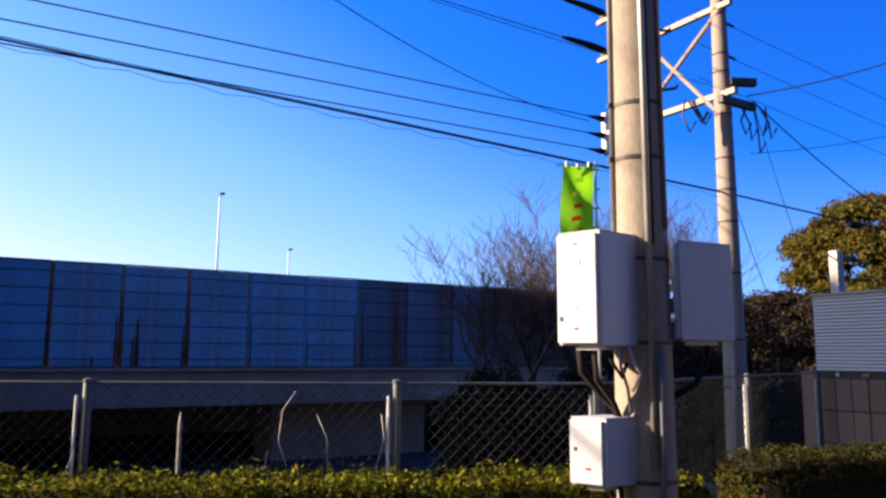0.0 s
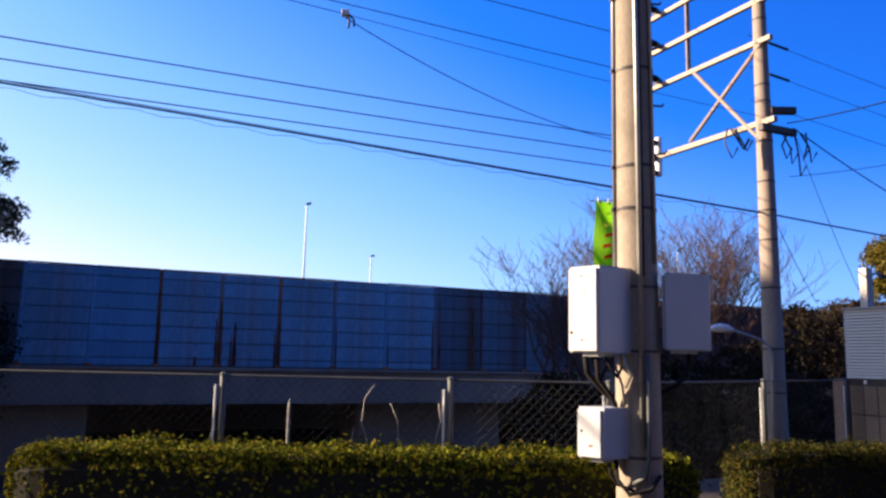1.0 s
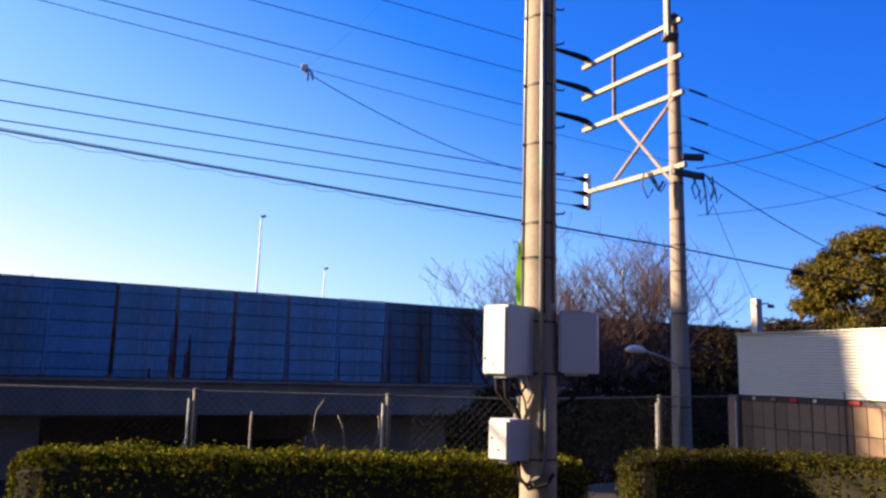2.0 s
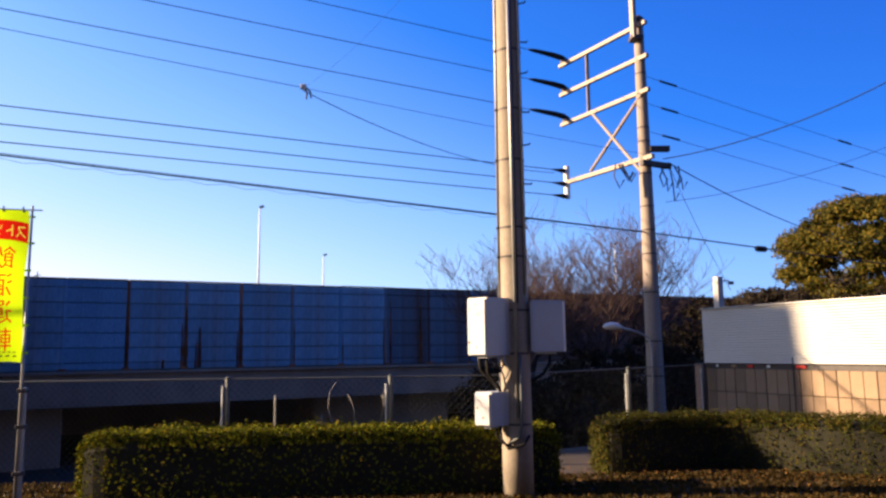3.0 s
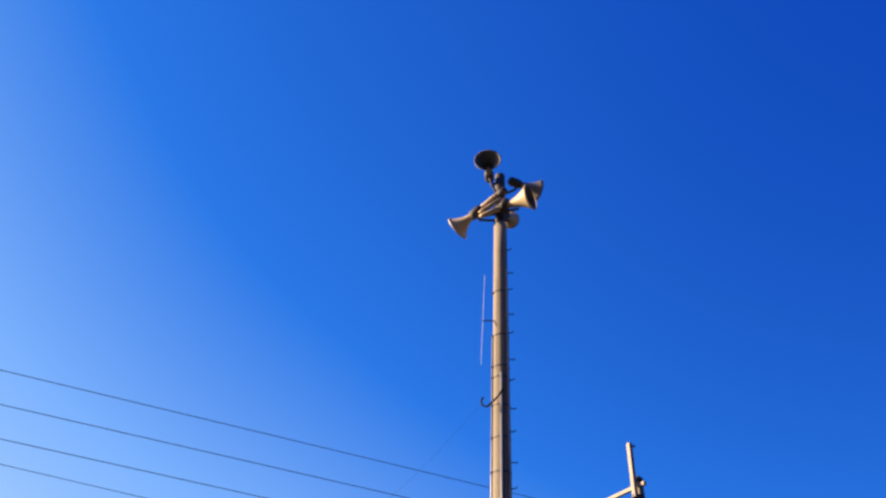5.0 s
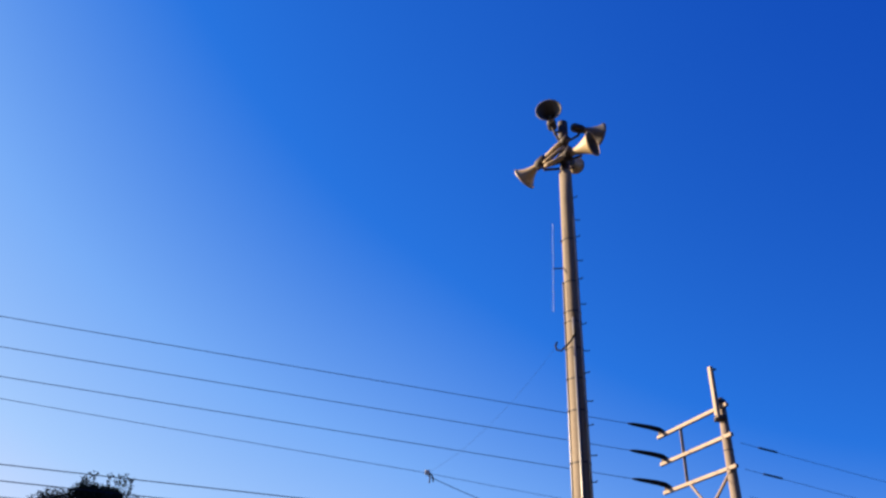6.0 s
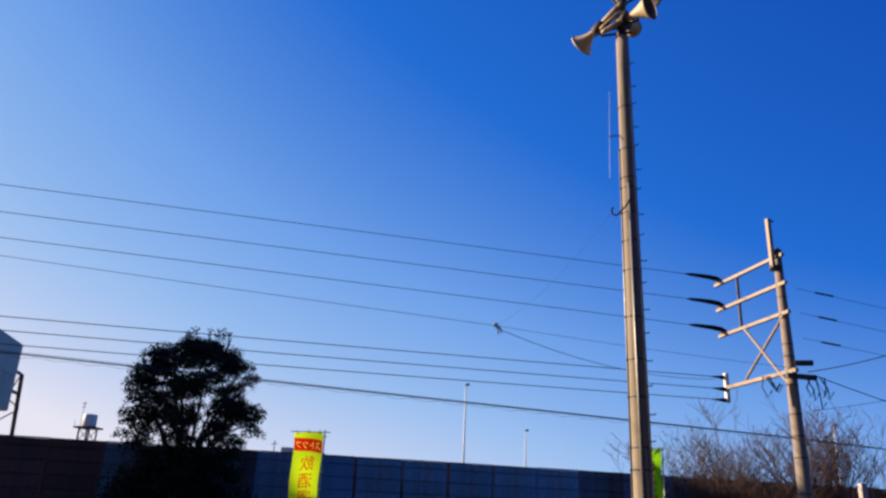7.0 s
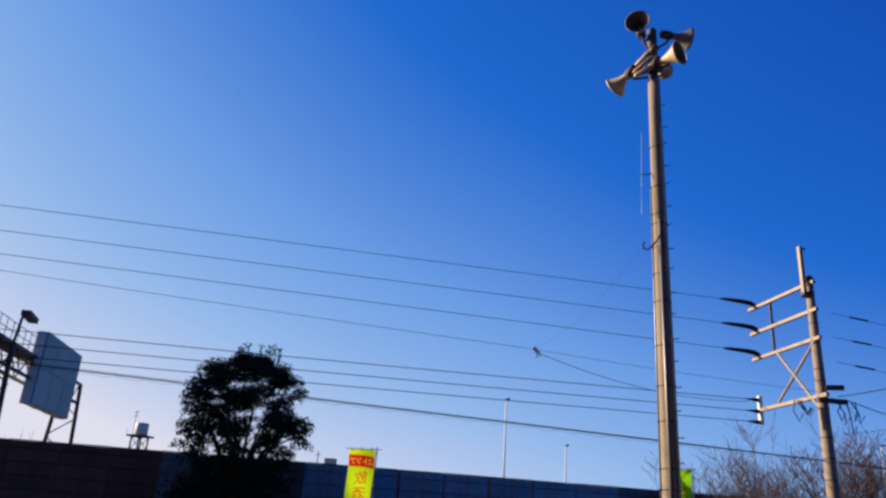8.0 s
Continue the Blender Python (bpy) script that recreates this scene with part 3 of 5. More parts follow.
def build_power_pole():
    t = thing("power_pole", "grey concrete power pole with galvanised side arms", "power pole", (QX, QY, ground_z(QX, QY)))
    g = -ground_z(QX, QY)
    hs = [-g - 0.1 + (8.50 + g) * k / 12 for k in range(13)]
    part("shaft", tubed([(0, 0, z + g) for z in hs], [0.178 - 0.0092 * z for z in hs], 26), M_pole_far, t, smooth=True)
    part("cap", tubed([(0, 0, 8.45 + g), (0, 0, 8.55 + g), (0.0, 0, 8.62 + g)], [0.125, 0.12, 0.05], 16), M_dark_steel, t, "dark cap fittings")
    part("mast", boxed((-0.05, -0.05, 8.05 + g), (0.05, 0.05, 9.38 + g), pose(-0.16, -0.16, 0, 0, 0, 30), 0.004), M_arm, t, "square galvanised mast")
    part("mast_clamp", boxed((-0.22, -0.2, 8.02 + g), (0.05, 0.05, 8.12 + g), None, 0.01), M_dark_steel, t)
    part("mast_lug", boxed((-0.15, -0.16, 9.30 + g), (-0.02, -0.12, 9.34 + g)), M_dark_steel, t)
    turn = Matrix.Rotation(math.atan2(ARM.y, ARM.x), 4, "Z")
    for z in (8.36, 7.62, 6.87):
        arm = part("side_arm", boxed((-0.16, -0.042, -0.042), (2.75, 0.042, 0.042), Matrix.Translation((0, -0.14, z + g)) @ turn, 0.004), M_arm, t, "square galvanised side arm")
        e = ARM * 2.66 + Vector((0, -0.14, z + g))
        ins = part("strain_insulator", tubed([e + Vector((0, 0, h)) - D * a for a, h in ((-0.22, 0.10), (-0.12, 0.16), (0.0, 0.20), (0.25, 0.225), (0.55, 0.235), (0.8, 0.24), (0.98, 0.24))], [0.03, 0.055, 0.07, 0.065, 0.055, 0.045, 0.02], 10), M_black, arm, "dark strain insulator with sleeve", True)
        part("insulator_base", boxed((2.5, -0.045, 0.05), (2.66, 0.045, 0.12), Matrix.Translation((0, -0.14, z + g)) @ turn), M_dark_steel, arm)
    part("vertical_strut", boxed((-0.035, -0.035, 6.87 + g), (0.035, 0.035, 8.36 + g), Matrix.Translation(ARM * 1.72 + Vector((0, -0.08, 0)))), M_arm, t)
    low = 5.42
    part("side_arm", boxed((-0.18, -0.046, -0.046), (2.62, 0.046, 0.046), Matrix.Translation((0, -0.14, low + g)) @ turn, 0.004), M_arm, t, "square galvanised side arm")
    rack = part("secondary_rack", tubed([ARM * 2.62 + Vector((0, -0.14, low + g + dz)) for dz in (-0.40, -0.38, 0.38, 0.40)], [0.05, 0.072, 0.072, 0.05], 12), M_lamp_white, t, "upright rack with spool insulators")
    for dz in (0.28, -0.04, -0.34):
        part("spool_insulator", tubed([ARM * 2.62 + Vector((0, -0.14, low + g + dz)) - D * a for a in (0.02, 0.12, 0.22, 0.45)], [0.05, 0.06, 0.04, 0.012], 10), M_black, rack)
    for a, b in (((0.1, 6.80), (1.78, 5.5)), ((1.66, 6.85), (0.12, 5.05))):
        part("brace", tubed([ARM * a[0] + Vector((0, -0.2, a[1] + g)), ARM * b[0] + Vector((0, -0.2, b[1] + g))], 0.036, 8), M_arm, t, "round galvanised brace")
    for z in (0.9, 1.6, 2.6, 3.4, 3.9, 4.4, 5.1, 5.8, 6.1, 6.85, 7.3, 7.62):
        r = 0.184 - 0.0092 * z
        part("strap_band", lathe(bmesh.new(), [(r - 0.01, z + g - 0.014), (r, z + g - 0.014), (r, z + g + 0.014), (r - 0.01, z + g + 0.014)], Matrix(), 26), M_dark_steel, t, "dark steel band")
    # dark clamps and hanging leads below the lowest arm
    part("clamp", boxed((-0.05, -0.05, -0.06), (0.75, 0.05, 0.06), Matrix.Translation((-0.1, -0.2, 5.3 + g)) @ Matrix.Rotation(math.atan2(D.y, D.x), 4, "Z"), 0.01), M_dark_steel, t)
    part("clamp", boxed((-0.02, -0.06, -0.06), (0.4, 0.06, 0.06), Matrix.Translation((0.1, -0.1, 5.62 + g)), 0.01), M_dark_steel, t)
    rng = random.Random(9)
    for k in range(9):
        a = Vector((-0.65 + 0.05 * k, -0.1, 5.3)) if k < 4 else Vector((0.35 + 0.1 * (k - 4), 0.1, 5.3))
        b = a + Vector((rng.uniform(-0.1, 0.25), 0, -rng.uniform(0.35, 0.8)))
        part("lead", tubed([a + Vector((0, 0, g)), (a + b) / 2 + Vector((rng.uniform(-0.12, 0.12), 0, g)), b + Vector((0, 0, g)), b + Vector((0.1, 0, 0.18 + g))], 0.016, 6), M_dark_steel, t, "dark hanging lead", True)
    return t


power_pole = build_power_pole()


def wire(pts, r, label, parent=None):
    w = part("overhead_wire", tubed(pts, r, 5), M_wire, None)
    return tagged(w, label, "wire", "overhead wires")


def run(end, z_end, left, z_left, drop, right=0.0, z_right=0.0, r=0.009, label="dark overhead power wire"):
    """A wire parallel to the viaduct, from a place on the pole to a far point on its line."""
    e = Vector((*end, z_end))
    p = e - D * left
    wire(sag((p.x, p.y, z_left), e, drop, 30), r, label)
    if right:
        q = e + D * right
        wire(sag(e, (q.x, q.y, z_right), drop, 20), r, label)


E1 = Vector((QX, QY - 0.14, 0)) + ARM * 2.66
for z, zl in ((8.60, 9.06), (7.86, 8.42), (7.11, 7.90)):
    e = E1 - D * 1.0
    run((e.x, e.y), z, 36, zl, 0.0, r=0.009)
    f = E1 + D * 2.6
    wire(sag((f.x, f.y, z - 0.05), (f.x + D.x * 38, f.y + D.y * 38, z - 2.6), 0.4, 20), 0.007, "thin dark wire receding past the pole")
    for s in (0.6, 7.9):
        a = f + D * s
        zz = z - 0.05 - 2.55 * s / 38 - 1.6 * s / 38 * (1 - s / 38)
        c = part("line_sleeve", tubed([(a.x, a.y, zz), (a.x + 0.6 * D.x, a.y + 0.6 * D.y, zz - 0.05)], 0.03, 8), M_black)
        tagged(c, "black sleeve on an overhead wire", "sleeve", "sleeves on the wires")
E2 = Vector((QX, QY - 0.14, 0)) + ARM * 2.62
for z, zl in ((5.70, 5.62), (5.38, 5.30), (5.08, 4.98)):
    run((E2.x - D.x * 0.4, E2.y - D.y * 0.4), z, 36, zl + 0.03, 0.06, r=0.011)
# telephone bundle and the thin wire with its clamp
for dz, r in ((0.0, 0.013), (0.05, 0.006)):
    wire(sag((QX - D.x * 34 - 0.1, QY - D.y * 34 - 0.1, 4.86 + dz), (QX - 0.1, QY - 0.1, 3.84 + dz * 0.3), 0.0, 40), r, "dark telephone cable bundle")
wire(sag((QX + 0.1, QY, 3.84), (QX + D.x * 30, QY + D.y * 30, 3.25), 0.2, 24), 0.016, "dark telephone cable bundle")
lash = [Vector(p) + Vector((0, 0, -0.03 - 0.04 * (k % 2))) for k, p in enumerate(sag((QX - D.x * 34, QY - D.y * 34, 4.86), (QX, QY, 3.84), 0.0, 110))]
wire(lash, 0.0035, "thin slack lashing wire under the cable")
sp = Vector((7.35, 8.25, 3.70))
tagged(part("cable_splice", tubed([sp - D * 0.2, sp - D * 0.13, sp + D * 0.13, sp + D * 0.2], [0.02, 0.07, 0.07, 0.02], 10), M_black, smooth=True), "black splice box on the telephone cable", "splice")
C0 = Vector((-2.50, 3.68, 5.93))
wire(sag((QX - D.x * 32, QY - D.y * 32, 7.05), C0, 0.06, 24), 0.006, "thin dark overhead wire")
wire(sag(C0, (QX - 0.1, QY - 0.1, 5.52), 0.04, 20), 0.005, "thin dark overhead wire")
wire(sag(C0 - Vector((0, 0, 0.05)), (E2.x - 0.3, E2.y, 5.66), 0.30, 20), 0.008, "thin drop wire from the clamp")
clamp = thing("wire_clamp", "pale clamp with dangling leads on a thin wire", "clamp", C0)
part("body", boxed((-0.05, -0.04, -0.03), (0.05, 0.04, 0.06), None, 0.015), M_lamp_white, clamp)
part("lead", tubed([(0.03, 0, 0), (0.06, 0, -0.1), (0.05, 0, -0.2)], 0.016, 6), M_dark_steel, clamp)
part("lead", tubed([(0.05, 0, 0), (0.12, 0, -0.08), (0.13, 0, -0.18)], 0.016, 6), M_dark_steel, clamp)
# wires from the power pole towards the right
wire(sag((QX + 0.35, QY - 0.1, 5.40), (12.0, 3.6, 8.8), 0.70, 24), 0.012, "dark service wire swinging up from the power pole")
wire(sag((QX + 0.5, QY, 5.35), (13.0, 14.0, 4.6), 0.2, 20), 0.012, "dark sagging overhead wire")
wire(sag((QX + 0.1, QY, 3.8), (6.3, 9.5, 2.6), 0.05, 12), 0.007, "thin steel guy wire")
wire(sag((QX + 0.4, QY, 4.5), (11.0, 8.5, 6.3), 0.2, 20), 0.006, "thin dark overhead wire")
wire(sag((QX + 0.5, QY, 5.3), (6.9, 9.0, 2.8), 0.1, 12), 0.006, "thin dark slack wire")
# speaker wire from the lead-in down towards the left
wire(sag((0.24, 0.0, 7.05), C0, 0.25, 24), 0.0017, "thin wire from the loudspeaker pole")


# ---- street lamp beside the power pole ----
def build_park_lamp():
    t = thing("street_lamp", "pale curved-arm street lamp with an oval head", "street lamp", (4.12, 6.45, ground_z(4.12, 6.45)))
    b = GROUND - ground_z(4.12, 6.45)
    pts = [(0, 0, 0), (0, 0, 1.2 + b), (0, 0, 1.65 + b), (-0.03, 0, 1.82 + b), (-0.12, 0, 1.92 + b), (-0.3, 0, 2.0 + b), (-0.62, 0, 2.09 + b)]
    part("post", tubed(pts, [0.024] * 3 + [0.02] * 4, 12), M_steel, t, smooth=True)
    part("head", tubed([(-0.58, 0, 2.08 + b), (-0.68, 0, 2.11 + b), (-0.8, 0, 2.12 + b), (-0.9, 0, 2.11 + b), (-0.96, 0, 2.1 + b)], [0.03, 0.065, 0.075, 0.06, 0.02], 14), M_lamp_white, t, "white oval lamp head", True)
    return t


build_park_lamp()


# ---- chain-link fence ----
FENCE = [(-6.9, 0.74), (-2.91, 0.73), (-0.92, 0.73), (0.47, 0.86), (2.74, 3.25), (4.72, 5.3)]
FTOP, FBOT = 1.15, -0.12


def build_fence():
    t = thing("chain_link_fence", "galvanised chain-link fence with pipe posts", "fence", (0, 0, 0))
    for x, y in FENCE:
        post = part("post", tubed([(x, y, GROUND - 0.1), (x, y, FTOP + 0.0), (x, y, FTOP + 0.012)], [0.029, 0.029, 0.018], 14), M_fence, t, "grey galvanised pipe post", True)
        part("post_cap", tubed([(x, y, FTOP), (x, y, FTOP + 0.02), (x, y, FTOP + 0.028)], [0.032, 0.032, 0.014], 14), M_fence, post)
        part("tension_bar", tubed([(x - 0.055, y - 0.03, FBOT), (x - 0.055, y - 0.03, FTOP - 0.08)], 0.011, 8), M_lamp_white, post, "pale bar along the post")
    for (x0, y0), (x1, y1) in zip(FENCE, FENCE[1:]):
        a, b = Vector((x0, y0, 0)), Vector((x1, y1, 0))
        part("top_rail", tubed([a + Vector((0, 0, FTOP)), b + Vector((0, 0, FTOP))], 0.010, 10), M_fence, t)
        length, h = (b - a).length, FTOP - FBOT
        u, step, r = (b - a) / length, 0.085, 0.0015
        verts, faces = [], []

        def strand(p, q):
            p, q = a + u * p[0] + Vector((0, 0, p[1])), a + u * q[0] + Vector((0, 0, q[1]))
            w = (q - p).normalized()
            s = Vector((-w.y, w.x, 0)).normalized() * r if abs(w.z) < 0.99 else Vector((r, 0, 0))
            c = w.cross(s).normalized() * r
            k = len(verts)
            verts.extend([tuple(e) for e in (p + s, p + c, p - s, p - c, q + s, q + c, q - s, q - c)])
            faces.extend([(k + i, k + (i + 1) % 4, k + 4 + (i + 1) % 4, k + 4 + i) for i in range(4)])

        n = int((length + h) / step)
        for i in range(n):
            s = i * step
            lo, hi = max(0, s - h), min(length, s)
            if hi > lo:
                strand((lo, FBOT + (s - lo)), (hi, FBOT + (s - hi)))
                strand((lo, FBOT + (h - (s - lo))), (hi, FBOT + (h - (s - hi))))
        mesh_part("wire_mesh", verts, faces, M_mesh, t, "diamond wire mesh")
    return t


build_fence()


# ---- white siding over a block wall ----
A0, AD = Vector((4.86, 5.50, 0)), Vector((0.4535, -0.8912, 0))
wall_rot = Matrix.Translation(A0) @ Matrix.Rotation(math.atan2(AD.y, AD.x), 4, "Z")


def build_side_wall():
    w = thing("wall_east", "white ribbed siding fixed above a tan block wall", "wall", kind="structure")
    part("backing", boxed((0, 0.03, GROUND - 0.1), (9, 0.16, 1.08), wall_rot), M_mortar, w, "dark joints behind the blocks")
    n = 22
    for k in range(n):
        z0, z1 = 1.17 + k * 1.0 / n, 1.17 + (k + 1) * 1.0 / n
        bm = bmesh.new()
        v = [bm.verts.new(wall_rot @ Vector(p)) for p in ((0, -0.03, z0), (0, -0.052, z0 + 0.012), (0, -0.035, z1 - 0.004), (0, -0.015, z1), (0, 0.02, z1), (0, 0.02, z0))]
        e = [bm.verts.new(wall_rot @ Vector(p)) for p in ((9, -0.03, z0), (9, -0.052, z0 + 0.012), (9, -0.035, z1 - 0.004), (9, -0.015, z1), (9, 0.02, z1), (9, 0.02, z0))]
        for i in range(6):
            j = (i + 1) % 6
            bm.faces.new((v[i], v[j], e[j], e[i]))
        bm.faces.new(v[::-1])
        bm.faces.new(e)
        part("siding_rib", bm, M_white, w)
    part("siding_cap", boxed((-0.02, -0.07, 2.172), (9, 0.05, 2.20), wall_rot, 0.006), M_steel, w, "thin metal cap")
    part("rail", boxed((0, 0.0, 1.075), (9, 0.05, 1.165), wall_rot), M_dark_steel, w)
    part("end_pillar", boxed((-0.2, -0.1, GROUND - 0.1), (0.0, 0.16, 1.16), wall_rot, 0.015), M_concrete, w, "grey concrete end pillar")
    for s, wd, mt in ((0.95, 0.12, M_red), (1.92, 0.18, M_red), (0.6, 0.1, M_block), (1.35, 0.06, M_lamp_white), (0.25, 0.05, M_lamp_white)):
        part("bracket", boxed((s, -0.03, 1.10), (s + wd, -0.002, 1.15), wall_rot, 0.004), mt, w)
    part("downpipe", tubed([wall_rot @ Vector((1.88, -0.05, 0.1)), wall_rot @ Vector((1.88, -0.05, 1.28))], 0.008, 8), M_dark_steel, w)
    me = None
    for r in range(3):
        for k in range(30):
            if me is None:
                ob = part("block", boxed((0.006, 0, 0.006), (0.212, 0.06, 0.416), None, 0.008), M_block, w)
                me = ob.data
            else:
                ob = new("block", me)
                ob.parent = w
            ob.matrix_basis = wall_rot @ Matrix.Translation((0.02 + k * 0.218, -0.03 - 0.004 * ((k * 7 + r * 3) % 3), GROUND + 0.01 + r * 0.422))
    return w


build_side_wall()
aerial = thing("vent_post", "pale square post with a small bracket arm", "post", (5.12, 5.36, GROUND))
part("post", boxed((-0.065, -0.065, 0), (0.065, 0.065, 2.99), pose(0, 0, 0, 0, 0, 20), 0.01), M_plaster, aerial)
part("arm", tubed([(0.05, 0, 2.90), (0.2, 0, 2.92), (0.26, 0, 2.86)], 0.014, 8), M_steel, aerial)
part("camera_box", boxed((0.2, -0.03, 2.84), (0.3, 0.03, 2.90), None, 0.01), M_dark_steel, aerial)

# ---- hedges ----
def build_hedge(label, path, width, top, count, seed, tilt, leaf):
    """A clipped hedge along a path: a dark core for its inner shade and a skin of small leaves."""
    rng = np.random.default_rng(seed)
    t = thing("hedge", label, "hedge", (path[0][0], path[0][1], GROUND), "clipped hedges")
    o = Vector((path[0][0], path[0][1], 0))
    pts = [Vector((x, y, 0)) - o for x, y in path]
    seg = [(b - a).length for a, b in zip(pts, pts[1:])]
    total, hw, H = sum(seg), width / 2, top - GROUND

    def along(s):
        for a, b, l in zip(pts, pts[1:], seg):
            if s <= l or b is pts[-1]:
                w = (b - a) / l
                return a + w * s, w
            s -= l

    def end_round(s):
        f = min(1, min(s, total - s) / 0.48)
        return math.sqrt(max(0, 1 - (1 - f) ** 2))

    bm = bmesh.new()
    rings, n = [], 40
    prof = [(-0.8, 0.02), (-0.86, 0.3), (-0.86, 0.75), (-0.7, 0.9), (0.7, 0.9), (0.86, 0.75), (0.86, 0.3), (0.8, 0.02)]
    for i in range(n + 1):
        s = 0.06 + (total - 0.12) * i / n
        p, w = along(s)
        sd = Vector((-w.y, w.x, 0))
        e = end_round(s)
        rings.append([bm.verts.new(p + sd * a * hw * (0.55 + 0.45 * e) + Vector((0, 0, b * H * (0.82 + 0.18 * e)))) for a, b in prof])
    for a, b in zip(rings, rings[1:]):
        for k in range(len(prof)):
            j = (k + 1) % len(prof)
            bm.faces.new((a[k], a[j], b[j], b[k]))
    bm.faces.new(rings[0][::-1])
    bm.faces.new(rings[-1])
    part("core", bm, M_hedge_shade, t, "dark core coloured as the shade inside the hedge")
    C, NN = [], []
    per = 2 * H + width
    for _ in range(count):
        end = rng.random() < 0.10
        if end:
            s = 0.0 if rng.random() < 0.5 else total
            p, w = along(s)
            sd = Vector((-w.y, w.x, 0))
            a, z = rng.uniform(-1, 1), rng.uniform(0.0, 1.0)
            nr = w * (-1 if s == 0 else 1)
            c = p + sd * a * hw * 0.6 + Vector((0, 0, z * H * 0.84)) + nr * rng.normal(-0.03, 0.035)
        else:
            s = rng.uniform(0, total)
            p, w = along(s)
            sd = Vector((-w.y, w.x, 0))
            u = rng.uniform(0, per)
            # side leaves thinned low down, so the dark core shows as shade
            if not H < u < H + width and u % H < 0.8 * H and rng.random() < 0.8:
                continue
            if u < H:
                a, z, nr = -1, u / H, -sd
            elif u < H + width:
                a, z, nr = (u - H) / width * 2 - 1, 1, Vector((0, 0, 1))
            else:
                a, z, nr = 1, (per - u) / H, sd
            # round the shoulders
            if z > 0.85 and abs(a) > 0.75:
                a *= 0.93
            lump = 0.05 * noise.noise(Vector((p.x * 2.5, p.y * 2.5 + a, z * 3 + seed)))
            e = end_round(s)
            c = p + sd * a * hw * (0.58 + 0.42 * e) + Vector((0, 0, z * H * 0.97 * (0.84 + 0.16 * e))) + nr * (lump + float(rng.normal(-0.02, 0.03)))
        C.append(tuple(c))
        NN.append(tuple(nr))
    NN = np.array(NN)
    v, f = leaves(np.array(C), NN, 0.022, rng, np.where(np.abs(NN[:, 1:2]) > 0.75, 0.12, tilt))
    mesh_part("leaves", v, f, leaf, t, "small dense leaves", "stuff")
    return t


build_hedge("long clipped hedge with sunlit olive top leaves", [(-4.45, 0.42), (-1.5, 0.45), (1.08, 0.62)], 0.62, 0.60, 42000, 3, 0.7, M_hedge)
build_hedge("curving clipped hedge with a rounded sunlit end", [(1.88, 1.8), (2.6, 1.98), (3.1, 2.12), (3.5, 2.18), (3.82, 2.15), (4.12, 2.03), (4.38, 1.85), (4.62, 1.63), (4.86, 1.42), (5.15, 1.24), (5.6, 1.07), (6.6, 0.8)], 0.8, 0.55, 36000, 6, 0.45, M_azalea)


def build_litter():
    rng = np.random.default_rng(8)
    c = np.column_stack([rng.uniform(1.0, 6.5, 900), rng.normal(1.1, 0.4, 900), np.full(900, GROUND + 0.03) + rng.uniform(0, 0.02, 900)])
    v, f = leaves(c, np.tile([0.0, 0, 1], (len(c), 1)), 0.03, rng, 0.4)
    tagged(mesh_part("leaf_litter", v, f, M_litter), "scattered orange-brown fallen leaves", "leaves", kind="stuff")
    c = np.column_stack([rng.uniform(-6, 7.5, 26000), rng.uniform(-1.6, 1.4, 26000), np.full(26000, GROUND + 0.04)])
    v, f = leaves(c, np.column_stack([rng.normal(size=26000), rng.normal(size=26000), np.zeros(26000)]), 0.035, rng, 0.3)
    tagged(mesh_part("grass", v, f, M_grass), "short dry yellow-brown winter grass", "grass", kind="stuff")


build_litter()


# ---- trees ----
def grow(bm, p, way, length, r, depth, rng, tips, spread=0.6, sides=6, lift=0.15, kids=(2, 4)):
    """A limb with side limbs, each bending a little."""
    pts, rad, q, w = [p], [r], p.copy(), way.normalized()
    n = 4 if depth > 1 else 3
    for k in range(n):
        w = (w + Vector((rng.gauss(0, 0.13), rng.gauss(0, 0.13), rng.gauss(0, 0.1) + lift * 0.25))).normalized()
        q = q + w * (length / n)
        pts.append(q.copy())
        rad.append(max(r * (1 - 0.5 * (k + 1) / n), 0.006))
    tube(bm, pts, rad, sides if depth > 1 else 3, depth > 2)
    tips.append((q.copy(), depth))
    if depth == 0:
        return
    for k in range(rng.randint(*kids)):
        i = rng.randint(1, n)
        a = rng.uniform(0, 6.283)
        side = Vector((math.cos(a), math.sin(a), rng.uniform(-0.1, 0.7)))
        grow(bm, pts[i].copy(), w * (1 - spread) + side * spread, length * rng.uniform(0.55, 0.82), max(rad[i] * 0.68, 0.006), depth - 1, rng, tips, spread, sides, lift, kids)


